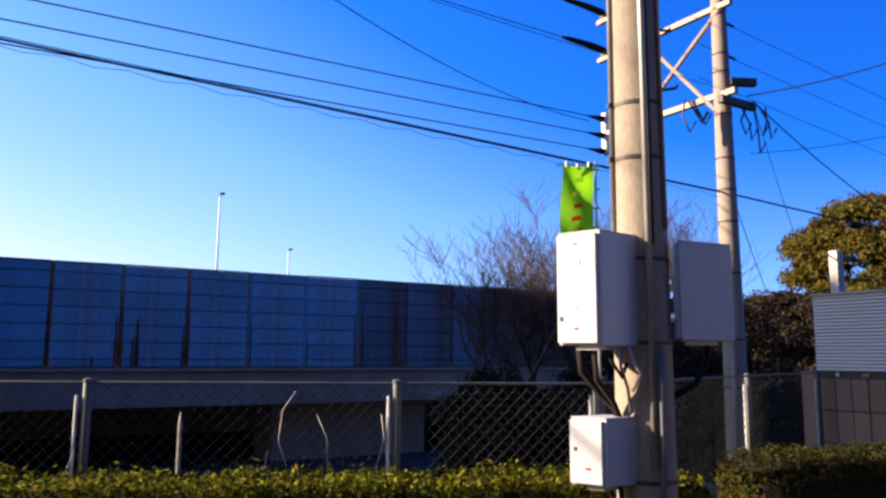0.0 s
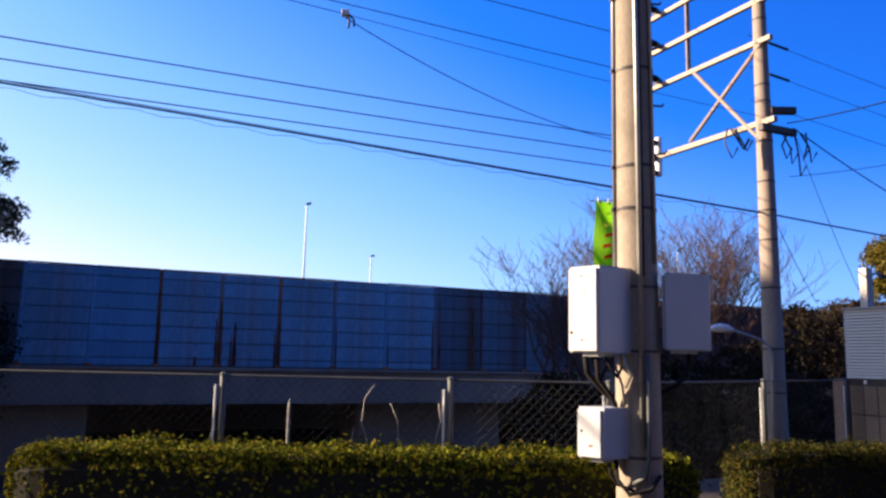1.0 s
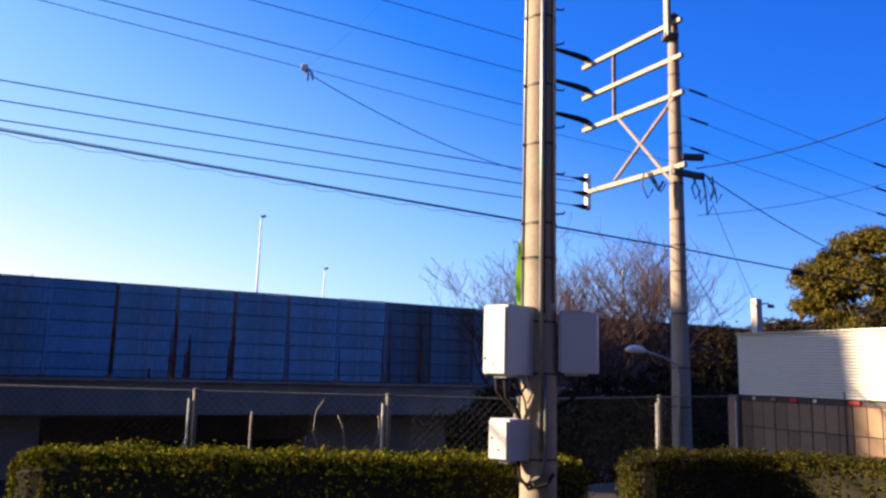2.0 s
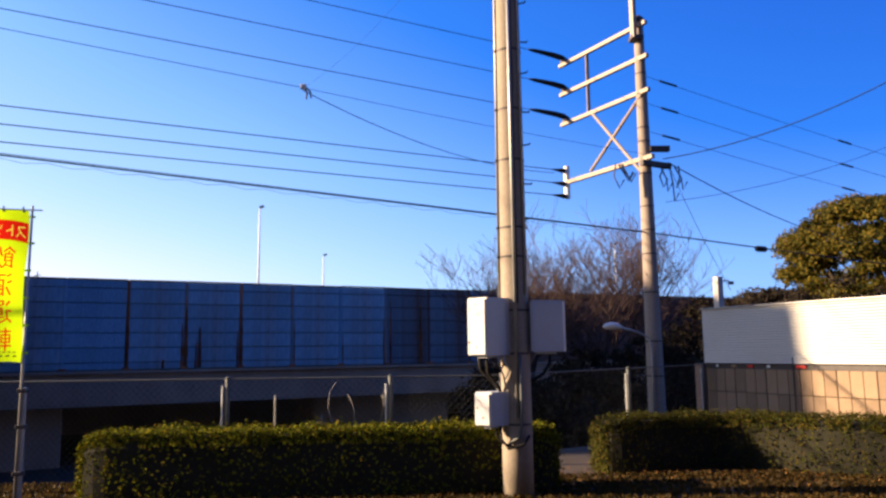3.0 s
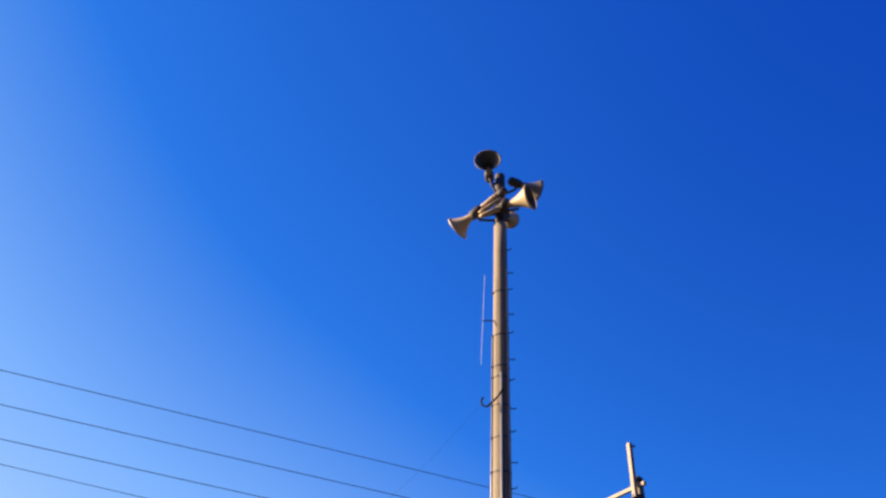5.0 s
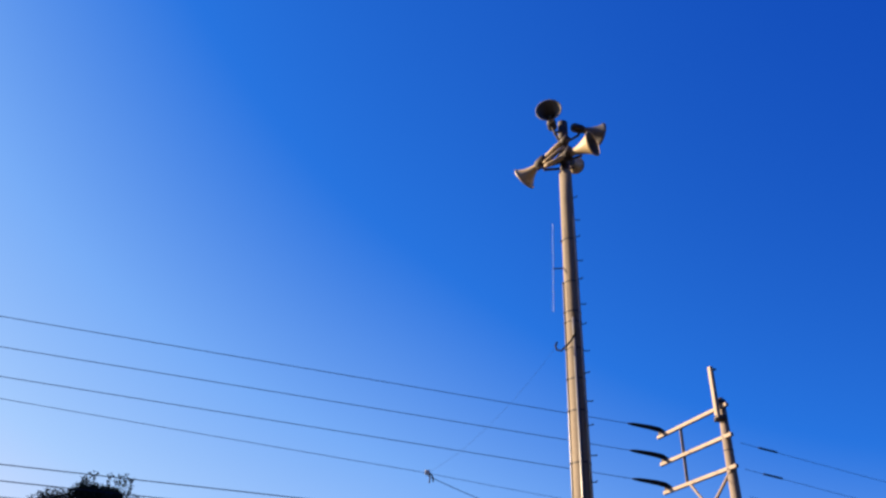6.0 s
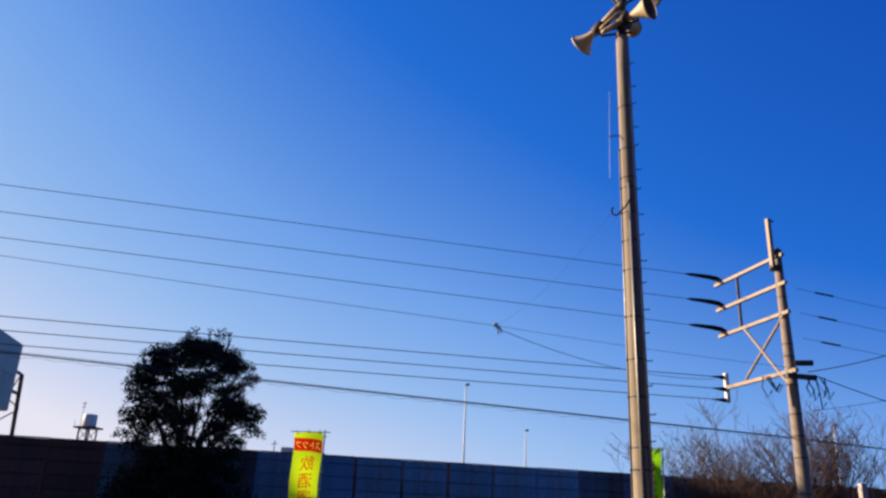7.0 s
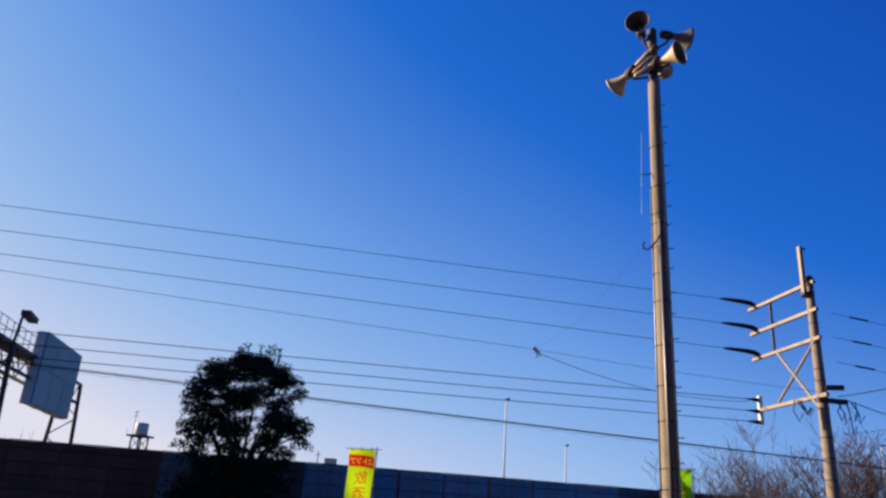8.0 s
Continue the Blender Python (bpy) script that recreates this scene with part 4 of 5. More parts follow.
def bare_tree(x, y, trunks, height, r, seed, label, z=None):
    rng = random.Random(seed)
    z = ground_z(x, y) if z is None else z
    t = thing("bare_tree", label, "tree", (x, y, z), "leafless trees")
    trunk, twigs, tips = bmesh.new(), bmesh.new(), []
    for k in range(trunks):
        a = 6.283 * k / trunks + rng.uniform(-0.4, 0.4)
        lean = Vector((math.cos(a) * 0.5, math.sin(a) * 0.4, 1))
        pts, rad = [Vector((0.15 * math.cos(a), 0.15 * math.sin(a), -0.1))], [r]
        for i in range(5):
            pts.append(pts[-1] + Vector((lean.x * (0.35 + 0.22 * i), lean.y * (0.3 + 0.2 * i), 1)) * height * 0.085 + Vector((rng.gauss(0, 0.06), rng.gauss(0, 0.06), 0)))
            rad.append(r * (1 - 0.1 * i))
        tube(trunk, pts, rad, 8)
        for i in range(3):
            b = rng.uniform(0, 6.283)
            grow(twigs, pts[-1 - i // 2], Vector((lean.x * 0.8 + 0.5 * math.cos(b), lean.y * 0.8 + 0.5 * math.sin(b), 0.9)), height * 0.26, r * 0.55, 4, rng, tips, 0.5, 4, 0.3, (3, 5))
    part("trunk", trunk, M_bark, t, "dark forked trunk", True)
    part("crown", twigs, M_twig, t, "fine red-brown bare twigs")
    return t


bare_tree(3.5, 17.2, 4, 8.3, 0.12, 11, "leafless bushy tree with red-brown twigs")
bare_tree(6.4, 18.6, 4, 9.2, 0.12, 23, "leafless tree with upright reddish twigs")


def leafy_tree(name, label, x, y, z, height, trunk_h, rx, rz, r, seed, n_clumps, per, leaf, material, gap=0.45):
    """A forked trunk, limbs and a crown of leaf clumps with gaps."""
    rng, nr = random.Random(seed), np.random.default_rng(seed)
    t = thing(name, label, "tree", (x, y, z))
    bm, tips = bmesh.new(), []
    tube(bm, [(0, 0, -0.1), (0.05, 0, trunk_h * 0.5), (0, 0.05, trunk_h)], [r, r * 0.85, r * 0.75], 10)
    cz = height - rz
    for k in range(9):
        a = 6.283 * k / 9 + rng.uniform(-0.3, 0.3)
        grow(bm, Vector((0, 0.05, trunk_h * rng.uniform(0.6, 1))), Vector((math.cos(a) * 0.7, math.sin(a) * 0.7, 1)), (height - trunk_h) * 0.5, r * 0.5, 2, rng, tips, 0.5, 6, 0.2, (2, 3))
    part("trunk", bm, M_bark, t, "dark trunk and limbs", True)
    C, NN = [], []
    for k in range(n_clumps):
        d = nr.normal(size=3)
        d /= np.linalg.norm(d)
        f = nr.uniform(gap, 1.0) ** 0.6
        lump = 1 + 0.22 * noise.noise(Vector((*(d * 2.2), ))) + 0.1 * noise.noise(Vector((*(d * 6), )))
        c = np.array([0, 0, cz]) + d * np.array([rx, rx, rz]) * f * lump
        if c[2] < trunk_h * 0.55:
            continue
        sz = nr.uniform(0.14, 0.28) * rx / 2.4
        q = nr.normal(size=(per, 3)) * np.array([sz, sz, sz * 0.6])
        C.append(c + q)
        NN.append(q / (np.linalg.norm(q, axis=1)[:, None] + 1e-6) + np.array([0, 0, 0.5]))
    v, f = leaves(np.concatenate(C), np.concatenate(NN), leaf, nr, 0.8)
    mesh_part("crown", v, f, material, t, "leaf clumps with gaps", "stuff")
    return t


def lumpy_tree(label, x, y, z, base, half, top, wide_at, stems, lumps, lump_r, per, leaf, material, seed, open_low, spikes=()):
    """Stems fanning from a short trunk into a dome of leaf lumps, thinner low down, with sky between them.
    base, top: the crown's lowest and highest point over the foot; half: its greatest half width, at the height wide_at."""
    rng, nr = random.Random(seed), np.random.default_rng(seed)
    t = thing("evergreen_tree", label, "tree", (x, y, z))
    wood, tips = bmesh.new(), []
    r0 = half * 0.075
    tube(wood, [(0, 0, -0.1), (0.04, 0, base * 0.4), (0, 0.04, base * 0.8)], [r0, r0 * 0.9, r0 * 0.8], 10)

    def reach(h):
        k = (h - wide_at) / ((top - wide_at) if h > wide_at else (wide_at - base) * 1.6)
        return half * max(0.05, 1 - abs(k) ** 2.6) ** 0.5

    for k in range(stems):
        a = 6.283 * k / stems + rng.uniform(-0.3, 0.3)
        h = rng.uniform(wide_at, top - 0.25 * (top - wide_at))
        out = reach(h) * rng.uniform(0.35, 0.8)
        foot, end = Vector((0, 0.04, base * rng.uniform(0.6, 0.8))), Vector((math.cos(a) * out, math.sin(a) * out, h))
        mid = foot.lerp(end, 0.5) + Vector((math.cos(a) * out * -0.06, math.sin(a) * out * -0.06, 0.12 * half))
        tube(wood, [foot, foot.lerp(mid, 0.5), mid, mid.lerp(end, 0.5), end], [r0 * f for f in (0.5, 0.42, 0.34, 0.25, 0.14)], 7)
        for q in (mid, mid.lerp(end, 0.5)):
            grow(wood, q.copy(), Vector((math.cos(a + rng.uniform(-1, 1)), math.sin(a + rng.uniform(-1, 1)), 0.8)), half * 0.4, r0 * 0.2, 1, rng, tips, 0.5, 5, 0.3, (2, 3))
    part("trunk", wood, M_bark, t, "dark fan of stems", True)
    C, NN = [], []
    made = 0
    while made < lumps:
        h = base + (top - base) * nr.uniform(0, 1) ** 0.9
        a = nr.uniform(0, 6.283)
        f = nr.uniform(0.35, 1.0) ** 0.5
        low = max(0.0, (wide_at - h) / (wide_at - base) + 0.35) if h < wide_at + 0.25 * (top - wide_at) else 0.0
        if nr.random() < open_low * low * (1.6 - f):
            made += 0.3
            continue
        made += 1
        lr = lump_r * nr.uniform(0.6, 1.3)
        out = max(0.0, reach(h) * f - 0.55 * lr)
        c = np.array([math.cos(a) * out, math.sin(a) * out, min(h, top - 0.5 * lr)])
        n = int(per * (lr / lump_r) ** 2)
        d = nr.normal(size=(n, 3))
        d /= np.linalg.norm(d, axis=1)[:, None]
        d[:, 2] = np.where(d[:, 2] < -0.35, -d[:, 2] * 0.5, d[:, 2])
        C.append(c + d * lr * np.array([1, 1, 0.85]) * (nr.uniform(0.3, 1.0, n)[:, None] ** 0.4) + nr.normal(size=(n, 3)) * 0.06 * lr)
        NN.append(d * 1.2 + np.array([0, 0, 0.35]))
    for sx, sy, tall in spikes:
        for k in range(5):
            n = 80
            px, py = sx + nr.normal() * 0.22, sy + nr.normal() * 0.2
            hh = top + tall * nr.uniform(0.4, 1.0)
            C.append(np.column_stack([px + nr.normal(size=n) * 0.055, py + nr.normal(size=n) * 0.055, np.linspace(top - 0.7, hh, n)]))
            NN.append(nr.normal(size=(n, 3)))
    v, f = leaves(np.concatenate(C), np.concatenate(NN), leaf, nr, 0.55)
    mesh_part("crown", v, f, material, t, "leaf clumps with gaps of sky", "stuff")
    return t


gz = ground_z(-17.5, 15.8)
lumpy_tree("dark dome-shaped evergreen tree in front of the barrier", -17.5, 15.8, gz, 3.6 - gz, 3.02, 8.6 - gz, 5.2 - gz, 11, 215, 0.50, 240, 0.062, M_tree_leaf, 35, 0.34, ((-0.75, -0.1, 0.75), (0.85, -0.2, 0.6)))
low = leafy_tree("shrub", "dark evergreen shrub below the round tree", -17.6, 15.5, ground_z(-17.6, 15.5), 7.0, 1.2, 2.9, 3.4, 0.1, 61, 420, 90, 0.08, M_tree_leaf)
low["category"] = "shrub"
gz = ground_z(25.0, 33.0)
lumpy_tree("broad olive-green evergreen tree lit by low sun", 25.0, 33.0, gz, 1.6 - gz, 5.0, 9.6 - gz, 5.6 - gz, 9, 300, 0.85, 330, 0.115, M_oak_leaf, 37, 0.0)
gz = ground_z(19.5, 31.0)
lumpy_tree("low dark brown-green evergreen tree behind the siding", 18.6, 31.0, gz, 0.4 - gz, 3.6, 4.35 - gz, 2.4 - gz, 7, 80, 0.7, 320, 0.10, M_shrub, 43, 0.2)
for x, y, h, rx, sd in ((2.2, 15.8, 3.9, 1.7, 62), (4.6, 15.0, 4.1, 1.8, 64), (9.4, 16.5, 5.8, 2.0, 51), (12.0, 15.5, 5.9, 2.2, 53), (7.0, 15.2, 4.9, 1.9, 55), (14.6, 17.0, 6.4, 2.3, 57), (10.6, 13.4, 4.8, 1.7, 59)):
    b = leafy_tree("shrub", "dark evergreen shrub on the slope", x, y, ground_z(x, y), h, 1.2, rx, h * 0.5, 0.1, sd, 260, 70, 0.07, M_shrub)
    b["category"] = "shrub"
    b["group"] = "shrubs on the slope"


# dry creeper stems on the fence
def build_stems():
    for pts in ([(-1.62, 0.70, 0.25), (-1.60, 0.69, 0.55), (-1.68, 0.69, 0.78), (-1.66, 0.69, 0.98), (-1.58, 0.70, 1.10)], [(-1.42, 0.70, 0.25), (-1.36, 0.69, 0.6), (-1.37, 0.69, 0.8), (-1.44, 0.69, 0.95)],
                [(-1.78, 0.70, 0.3), (-1.76, 0.69, 0.62), (-1.75, 0.69, 0.72)], [(-1.05, 0.70, 0.6), (-1.0, 0.69, 0.8), (-1.02, 0.69, 0.95)], [(-3.06, 0.66, 0.3), (-3.0, 0.67, 0.55), (-2.95, 0.68, 0.72)]):
        tagged(part("dry_stem", tubed(pts, 0.0028, 5), M_plaster, smooth=True), "thin pale dry creeper stem on the fence", "stem", "dry stems")
    tagged(part("stake", tubed([(-2.36, 0.9, GROUND), (-2.36, 0.9, 0.88), (-2.36, 0.9, 0.95)], [0.014, 0.014, 0.003], 8), M_steel), "short pointed grey stake behind the fence", "stake")


build_stems()


# ---- banners ----
def flag_point(u, v, w, h, seed):
    """A place on the hanging cloth: u across from the pole (0..1), v down (0..1)."""
    wave = 0.045 * math.sin(5.0 * v + 3.0 * u + seed) * (0.3 + u) + 0.02 * math.sin(13 * v + seed * 2)
    return Vector((-w * u + 0.03 * v * u + 0.012 * math.sin(9 * v), wave, -h * v + 0.02 * math.sin(4 * u + seed)))


def build_banner(x, y, top, w, h, seed, rot, cloth, label, words):
    t = thing("banner", label, "banner", (x, y, GROUND), "roadside banners")
    m = pose(0, 0, top - GROUND - 0.02, 0, 0, rot)
    part("pole", tubed([(0.03, 0, 0), (0.03, 0, (top - GROUND) * 0.5), (0.03, 0, top - GROUND + 0.04)], [0.016, 0.014, 0.011], 10), M_steel, t, "thin grey telescopic pole", True)
    part("crossbar", tubed([m @ Vector((0.12, 0, 0.02)), m @ Vector((-w - 0.05, 0, 0.0))], 0.007, 8), M_steel, t)
    part("holder", tubed([(0.06, 0.02, 0.0), (0.05, 0.02, 1.35)], [0.026, 0.024], 12), M_steel, t, "grey pipe holder")
    for z in (0.5, 0.95, 1.3):
        part("clip", boxed((0.0, -0.03, z), (0.09, 0.05, z + 0.04), None, 0.006), M_dark_steel, t)

    def outline(splines):
        """A flat filled shape from closed outlines, cut fine enough to follow the cloth, then laid on it."""
        cu = bpy.data.curves.new("outline", "CURVE")
        cu.dimensions, cu.fill_mode, cu.resolution_u = "2D", "BOTH", 2
        for pts in splines:
            sp = cu.splines.new("POLY")
            sp.points.add(len(pts) - 1)
            for q, (px, py) in zip(sp.points, pts):
                q.co = (px, py, 0, 1)
            sp.use_cyclic_u = True
        tmp = bpy.data.objects.new("outline", cu)
        scene.collection.objects.link(tmp)
        me = bpy.data.meshes.new_from_object(tmp.evaluated_get(bpy.context.evaluated_depsgraph_get()))
        bpy.data.objects.remove(tmp)
        fine = bmesh.new()
        fine.from_mesh(me)
        for n, axis in ((30, 1), (8, 0)):
            for k in range(1, n):
                co, no = Vector((0, 0, 0)), Vector((0, 0, 0))
                co[axis], no[axis] = k / n, 1
                bmesh.ops.bisect_plane(fine, geom=fine.verts[:] + fine.edges[:] + fine.faces[:], plane_co=co, plane_no=no)
        for p in fine.verts:
            p.co = m @ flag_point(p.co.x, p.co.y, w, h, seed)
        return fine

    def glyph(ch, u, v, wide, tall):
        """The closed outlines of a character, centred at u, v on the cloth and mirrored, for it is seen from the back."""
        cu = bpy.data.curves.new("glyph", "FONT")
        cu.body, cu.size, cu.resolution_u = ch, 1.0, 2
        cu.offset = 0.022
        tmp = bpy.data.objects.new("glyph", cu)
        scene.collection.objects.link(tmp)
        flat = tmp.to_curve(bpy.context.evaluated_depsgraph_get())
        loops = []
        for sp in flat.splines:
            if sp.type == "BEZIER":
                pts = []
                bp = list(sp.bezier_points)
                for p, q in zip(bp, bp[1:] + bp[:1]):
                    straight = (p.handle_right - p.co).cross(q.co - p.co).length < 1e-5 and (q.handle_left - p.co).cross(q.co - p.co).length < 1e-5
                    for f in ((0,) if straight else (0, 0.33, 0.67)):
                        pts.append(p.co * (1 - f) ** 3 + p.handle_right * 3 * f * (1 - f) ** 2 + q.handle_left * 3 * f * f * (1 - f) + q.co * f ** 3)
            else:
                pts = [p.co.xyz for p in sp.points]
            loops.append([(p.x, p.y) for p in pts])
        tmp.to_curve_clear()
        bpy.data.objects.remove(tmp)
        xs, ys = [p[0] for l in loops for p in l], [p[1] for l in loops for p in l]
        cx, cy = (min(xs) + max(xs)) / 2, (min(ys) + max(ys)) / 2
        fx, fy = wide / max(0.3, max(xs) - min(xs)), tall / max(0.3, max(ys) - min(ys))
        return [[(u + (x - cx) * fx, v - (y - cy) * fy) for x, y in l] for l in loops]

    sheet = [(0, 0), (1, 0), (1, 1), (0, 1)]
    if words:
        band = [(0.02, 0.085), (0.99, 0.05), (0.99, 0.185), (0.02, 0.22)]
        head = [glyph(ch, 0.16 + 0.225 * k, 0.150 - 0.008 * k, wd, 0.075) for k, (ch, wd) in enumerate(zip("ストップ", (0.19, 0.13, 0.17, 0.17)))]
        body = [glyph(ch, 0.46, 0.325 + 0.178 * k, 0.48, 0.148) for k, ch in enumerate("飲酒運転")]
        c = part("cloth", outline([sheet, band] + [l for g in body for l in g]), cloth, t, smooth=True)
        part("red_field", outline([band] + [l for g in head for l in g]), M_red_print, c, "red printed field", True)
        for g in head:
            part("letter", outline(g), M_yellow_print, c)
        for g in body:
            part("letter", outline(g), M_red_print, c)
        small = [((0.12 + 0.1 * k, 0.935), (0.06, 0.010)) for k in range(7)] + [((0.1 + 0.14 * k, 0.958), (0.07, 0.014)) for k in range(6)]
    else:
        c = part("cloth", outline([sheet]), cloth, t, smooth=True)
        small = [((0.36 + 0.05 * (k % 2), 0.10 + 0.115 * k), (0.26, 0.05)) for k in range(7)]
    # print too small to read
    for k, ((u0, v0), (du, dv)) in enumerate(small):
        q = [m @ (flag_point(u0 + a * du, v0 + b * dv, w, h, seed) + Vector((0, -0.003, 0))) for a, b in ((0, 0), (1, 0.2), (1, 1), (0.5, 0.7), (0, 0.9))]
        bm = bmesh.new()
        bm.faces.new([bm.verts.new(p) for p in q])
        part("printed_bar", bm, M_dark_steel if words else M_yellow_print if k < 2 else M_red_print, c)
    for k in range(6):
        p = m @ flag_point(0, 0.04 + 0.9 * k / 5, w, h, seed)
        part("loop", tubed([p, p + Vector((0.06, -0.01, 0))], 0.012, 6), cloth, t)
    for k in range(3):
        p = m @ flag_point(0.12 + 0.38 * k, 0, w, h, seed)
        part("loop", tubed([p + Vector((0, 0, -0.02)), p + Vector((0, 0, 0.035))], 0.010, 6), M_steel, t)
    return t


build_banner(-4.55, -0.97, 2.95, 0.47, 1.54, 0.4, 24, M_yellow, "yellow banner with red printed writing seen from behind", True)
build_banner(0.94, 2.5, 3.15, 0.32, 1.05, 2.2, 5, M_green_cloth, "yellow-green banner hanging behind the fence", False)


# ---- on the viaduct and beyond ----
def road_lamp(x, y, top):
    t = thing("road_lamp", "tall slim pale road lamp on the viaduct", "street lamp", (x, y, 3.4), "road lamps")
    h = top - 3.4
    part("mast", tubed([(0, 0, 0), (0, 0, h * 0.5), (0, 0, h - 0.3), (0.04, 0, h)], [0.10, 0.08, 0.055, 0.045], 12), M_lamp_white, t, smooth=True)
    part("head", boxed((-0.02, -0.15, -0.06), (0.36, 0.12, 0.10), Matrix.Translation((0, 0, h)) @ pose(0, 0, 0, 0, -14, 0), 0.04), M_dark_steel, t, "dark lamp head")


road_lamp(-13.55, 52.2, 13.25)
road_lamp(-10.0, 65.5, 10.95)
road_lamp(17.7, 60.0, 11.1)


def build_reeds():
    rng = random.Random(71)
    for k in range(16):
        bm = bmesh.new()
        x, y = -53.5 + rng.uniform(-4, 3), 40.0 + rng.uniform(-1, 1)
        p, h, lean = Vector((x, y, 3.4)), rng.uniform(2.6, 5.0), rng.uniform(-0.5, 0.7)
        pts = [p + Vector((lean * (f * h * 0.35) ** 1.3, 0, h * f)) for f in (0, 0.35, 0.7, 1)]
        tube(bm, pts, [0.035, 0.028, 0.02, 0.01], 4)
        for f in (0.5, 0.65, 0.8):
            q = p + Vector((lean * (f * h * 0.35) ** 1.3, 0, h * f))
            tube(bm, [q, q + Vector((rng.uniform(-0.5, 0.6), 0, rng.uniform(0.4, 0.8)))], [0.018, 0.008], 3)
        tagged(part("bare_sapling", bm, M_twig), "thin leafless sapling behind the viaduct wall", "sapling", "saplings behind the wall")


build_reeds()
hut = thing("rooftop_hut", "small pale rooftop box beside a thin aerial", "rooftop box", (-33.6, 60, 3.4))
part("box", boxed((-0.5, -0.5, 0), (0.5, 0.5, 4.9), None, 0.05), M_plaster, hut)
part("aerial", tubed([(-1.5, 0, 0), (-1.5, 0, 5.6)], 0.05, 6), M_dark_steel, hut)
part("aerial_rod", tubed([(-1.8, 0, 5.2), (-1.2, 0, 5.3)], 0.04, 6), M_dark_steel, hut)


def build_gantry():
    """A sign gantry across the road: truss, railing, sign seen from behind, braced legs. Its own x runs across the road."""
    t = thing("sign_gantry", "steel road-sign gantry with a large sign seen from behind", "sign gantry", (-39.4, 24.3, 3.4))
    t.rotation_euler = (0, 0, math.atan2(N.y, N.x))
    T0, T1, zb, zt = -9.0, 10.0, 5.9, 7.3
    for y in (-0.6, 0.6):
        for z in (zb, zt):
            part("chord", boxed((T0, y - 0.09, z - 0.09), (T1, y + 0.09, z + 0.09)), M_dark_steel, t, "dark steel chord")
        n = 14
        for k in range(n):
            a, b = T0 + (T1 - T0) * k / n, T0 + (T1 - T0) * (k + 1) / n
            zz = (zb, zt) if k % 2 else (zt, zb)
            part("web", tubed([(a, y, zz[0]), (b, y, zz[1])], 0.05, 6), M_dark_steel, t)
    for x in (-4.4, T1):
        for y in (-1.1, 1.1):
            part("leg", tubed([(x, y, 0), (x, y * 0.6, zt)], 0.15, 10), M_dark_steel, t, "dark steel leg")
        for k in range(4):
            part("leg_brace", tubed([(x, -1.0 if k % 2 else 1.0, 0.3 + k * 1.5), (x, 1.0 if k % 2 else -1.0, 1.8 + k * 1.5)], 0.05, 6), M_steel, t)
    for k in range(11):
        x = T0 + k * 1.0
        part("rail_post", tubed([(x, -0.7, zt), (x, -0.7, zt + 1.1)], 0.025, 6), M_steel, t)
    for z in (0.55, 1.1):
        part("handrail", tubed([(T0, -0.7, zt + z), (T0 + 10, -0.7, zt + z)], 0.025, 6), M_steel, t)
    for i in range(3):
        for j in range(2):
            part("sign_panel", boxed((2.6 * i - 0.2 + 0.02, -1.05, 4.35 + 2.35 * j), (2.6 * i + 2.4 - 0.02, -0.95, 6.68 + 2.35 * j), None, 0.02), M_sign, t, "grey-green sign back panel")
    part("sign_edge", boxed((-0.3, -0.95, 4.3), (7.5, -0.45, 9.0), None, 0.03), M_lamp_white, t, "pale box rim of the sign")
    part("small_sign", boxed((6.9, 0.3, 4.6), (9.0, 0.5, 7.4), None, 0.03), M_lamp_white, t, "pale smaller sign back")
    part("walkway", boxed((T0, -0.75, zt - 0.16), (T0 + 10, 0.7, zt + 0.02)), M_dark_steel, t, "dark steel walkway")
    for k in range(4):
        part("stiffener", boxed((-0.1 + 2.4 * k, -0.45, 4.3), (0.02 + 2.4 * k, -0.3, 9.0)), M_steel, t)
    part("camera_box", boxed((-3.0, -0.3, zt + 2.0), (-1.4, 0.3, zt + 2.35), pose(0, 0, 0, 0, 6, 0), 0.04), M_dark_steel, t, "dark camera housing")
    part("camera_post", tubed([(-2.7, 0, zt), (-2.3, 0, zt + 2.1)], 0.09, 8), M_dark_steel, t)
    return t


build_gantry()


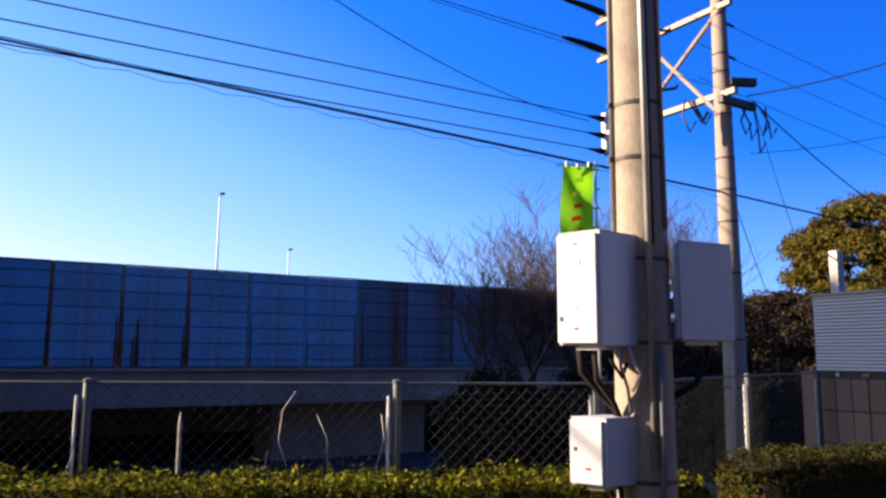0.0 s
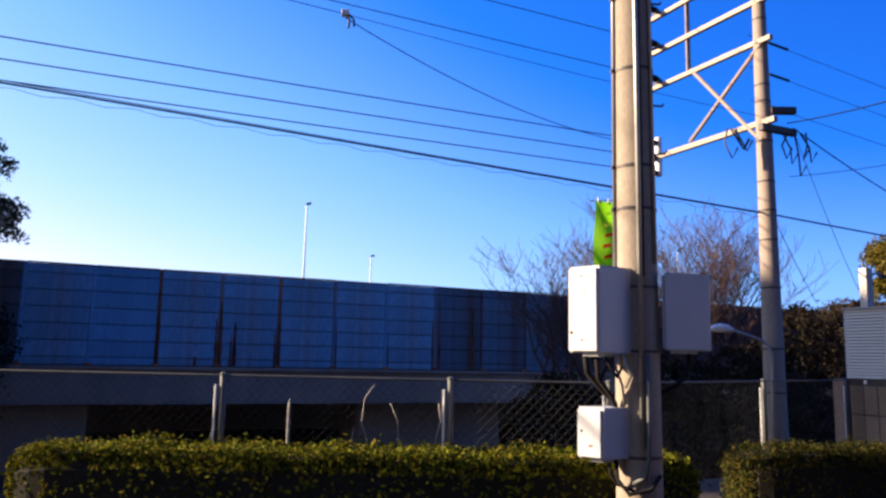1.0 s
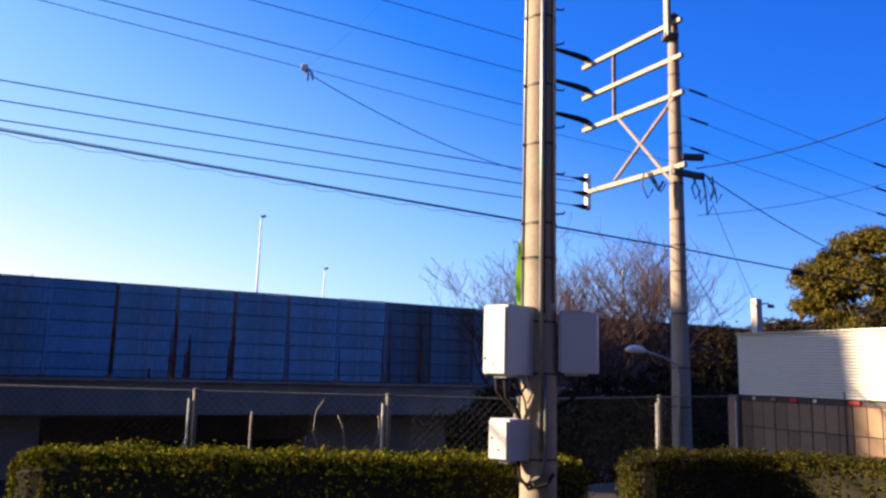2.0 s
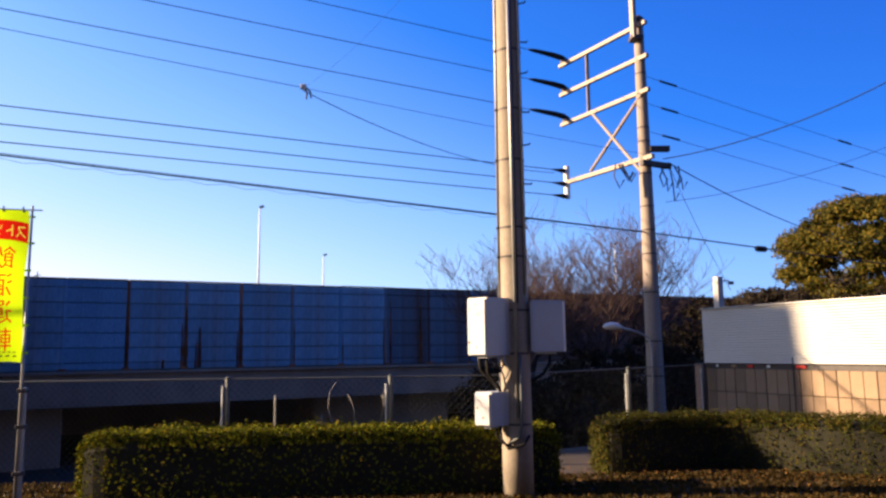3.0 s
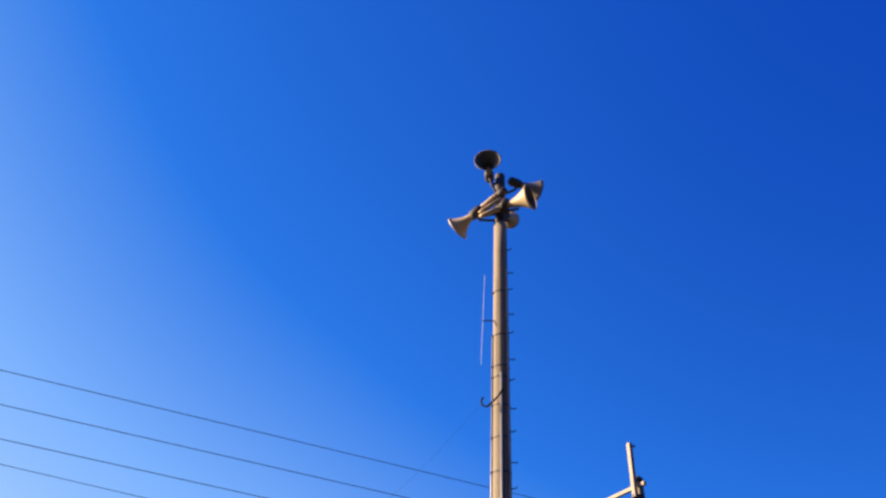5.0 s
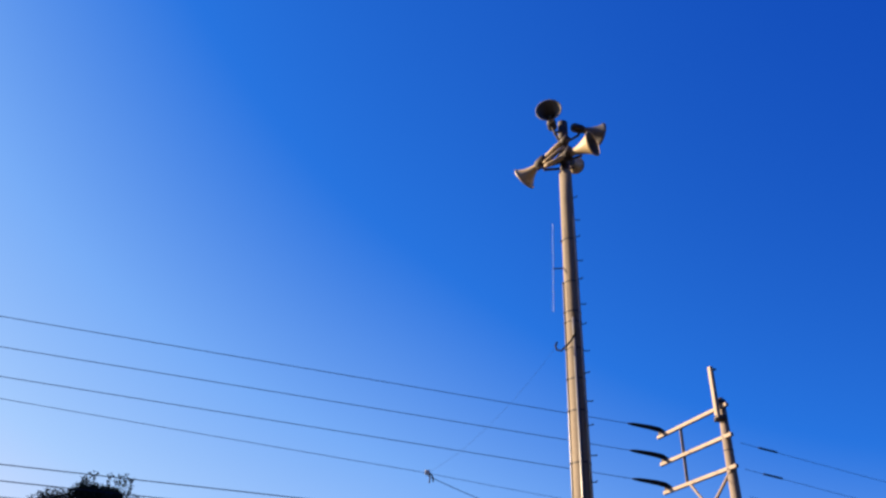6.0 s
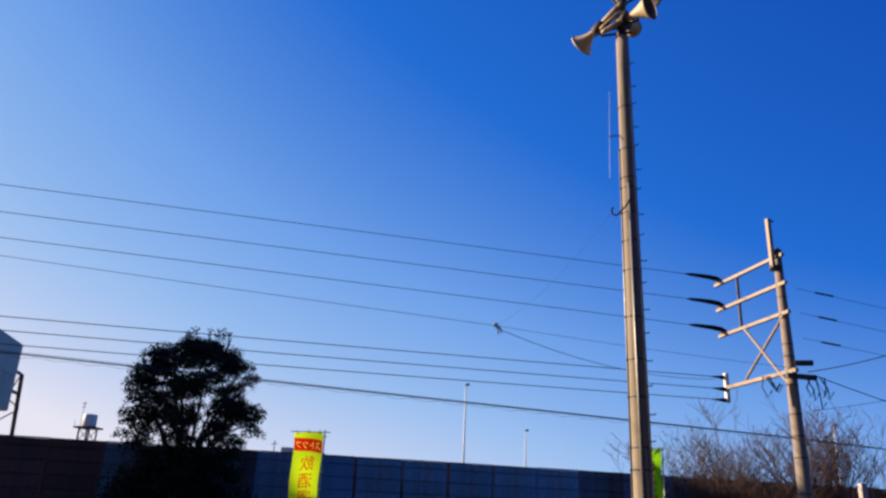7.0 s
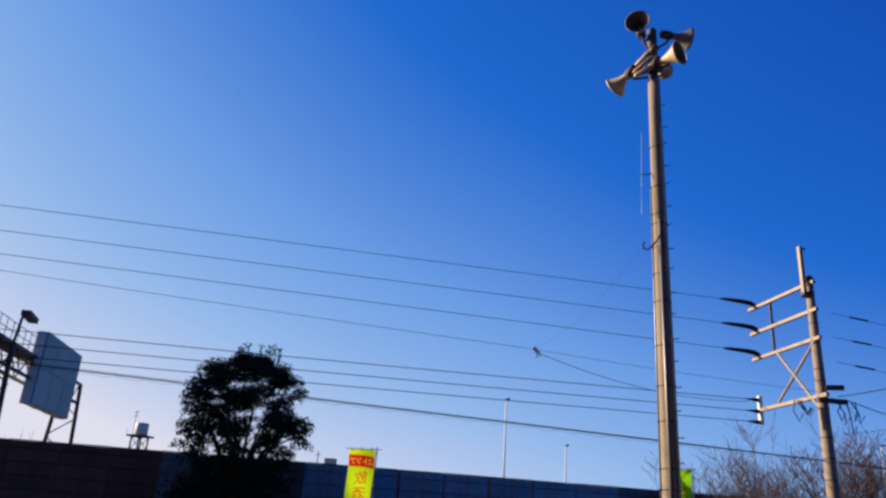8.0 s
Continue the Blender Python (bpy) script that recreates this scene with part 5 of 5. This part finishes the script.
def build_tank_tower():
    t = thing("water_tower", "pale roof-top water tank on a lattice stand", "water tank", (-53.6, 55.0, 5.1))
    t.scale = (0.5, 0.5, 0.8)
    for x in (-1.2, 1.2):
        for y in (-1.2, 1.2):
            part("leg", boxed((x - 0.12, y - 0.12, -2.1), (x + 0.12, y + 0.12, 5.2)), M_dark_steel, t)
    for k in range(3):
        for y in (-1.2, 1.2):
            for s in (-1, 1):
                part("brace", tubed([(-1.2 * s, y, 0.4 + 1.6 * k), (1.2 * s, y, 2.0 + 1.6 * k)], 0.06, 6), M_dark_steel, t)
    part("platform", boxed((-2.1, -1.9, 5.2), (2.1, 1.9, 5.42), None, 0.03), M_dark_steel, t)
    part("tank", lathe(bmesh.new(), [(0.001, 5.42), (1.3, 5.42), (1.38, 5.6), (1.38, 6.85), (1.25, 7.0), (0.001, 7.1)], Matrix(), 24), M_white, t, "white cylindrical tank", True)
    for x in (-2.05, 2.05):
        part("rail", tubed([(x, -1.85, 5.42), (x, -1.85, 6.2)], 0.04, 6), M_steel, t)
    part("aerial", tubed([(-2.0, 0, 5.4), (-2.0, 0, 8.7)], 0.05, 6), M_dark_steel, t, "thin aerial mast")
    for z in (7.9, 8.4):
        part("aerial_rod", tubed([(-2.5, 0, z), (-1.5, 0, z + 0.1)], 0.05, 6), M_dark_steel, t)
    return t


build_tank_tower()


# ---- unseen side block added to keep the afternoon sun off the far corner ----
def build_shade_block():
    t = thing("shade_block", "plain beige block added out of view to cast shade", "building", (-34, 5.05, GROUND))
    part("wall", boxed((-11, 0, -0.1), (0, 3.6, 17.4), None, 0.05), M_plaster, t)
    part("roof", boxed((-11.1, 0.02, 17.41), (0.0, 3.7, 17.7), None, 0.04), M_concrete, t)
    for j in range(5):
        for x in (-9.6, -6.4, -3.2):
            w = part("window", boxed((x, -0.05, 1.2 + 3.0 * j), (x + 1.7, 0.02, 2.5 + 3.0 * j), None, 0.02), glass, t)
            part("sill", boxed((x - 0.06, -0.10, 1.12 + 3.0 * j), (x + 1.76, 0.02, 1.19 + 3.0 * j), None, 0.01), M_concrete, w)
    return t


build_shade_block()


def build_far_shade_block():
    """A taller unseen block past the end of the deck, added to shade the slope."""
    t = thing("far_shade_block", "tall plain beige block added out of view to shade the slope", "building", (-58, 11.2, GROUND))
    part("wall", boxed((-14, 0, -0.1), (0, 13, 26.6), None, 0.05), M_plaster, t)
    part("roof", boxed((-14.2, -0.1, 26.61), (0.05, 13.1, 26.9), None, 0.04), M_concrete, t)
    for j in range(8):
        for y in (1.2, 4.4, 7.6, 10.6):
            part("window", boxed((-0.02, y, 1.2 + 3.0 * j), (0.06, y + 1.6, 2.5 + 3.0 * j), None, 0.02), glass, t)
    return t


build_far_shade_block()


def build_sky_screen():
    """An unseen building behind the camera, added to close the lot and block sky light."""
    t = thing("sky_screen_building", "plain dark building added out of view to hold back sky light", "building", (6, -25.5, GROUND))
    part("wall", boxed((-34, -7, -0.1), (30, 7, 21), None, 0.05), M_brick, t)
    part("roof", boxed((-34.4, -7.4, 21), (30.4, 7.4, 21.4), None, 0.04), M_concrete, t)
    for k in range(14):
        for j in range(5):
            part("window", boxed((-31 + 4.4 * k, 7.0, 1.2 + 3.5 * j), (-28.6 + 4.4 * k, 7.06, 2.9 + 3.5 * j), None, 0.02), glass, t)
    return t


build_sky_screen()
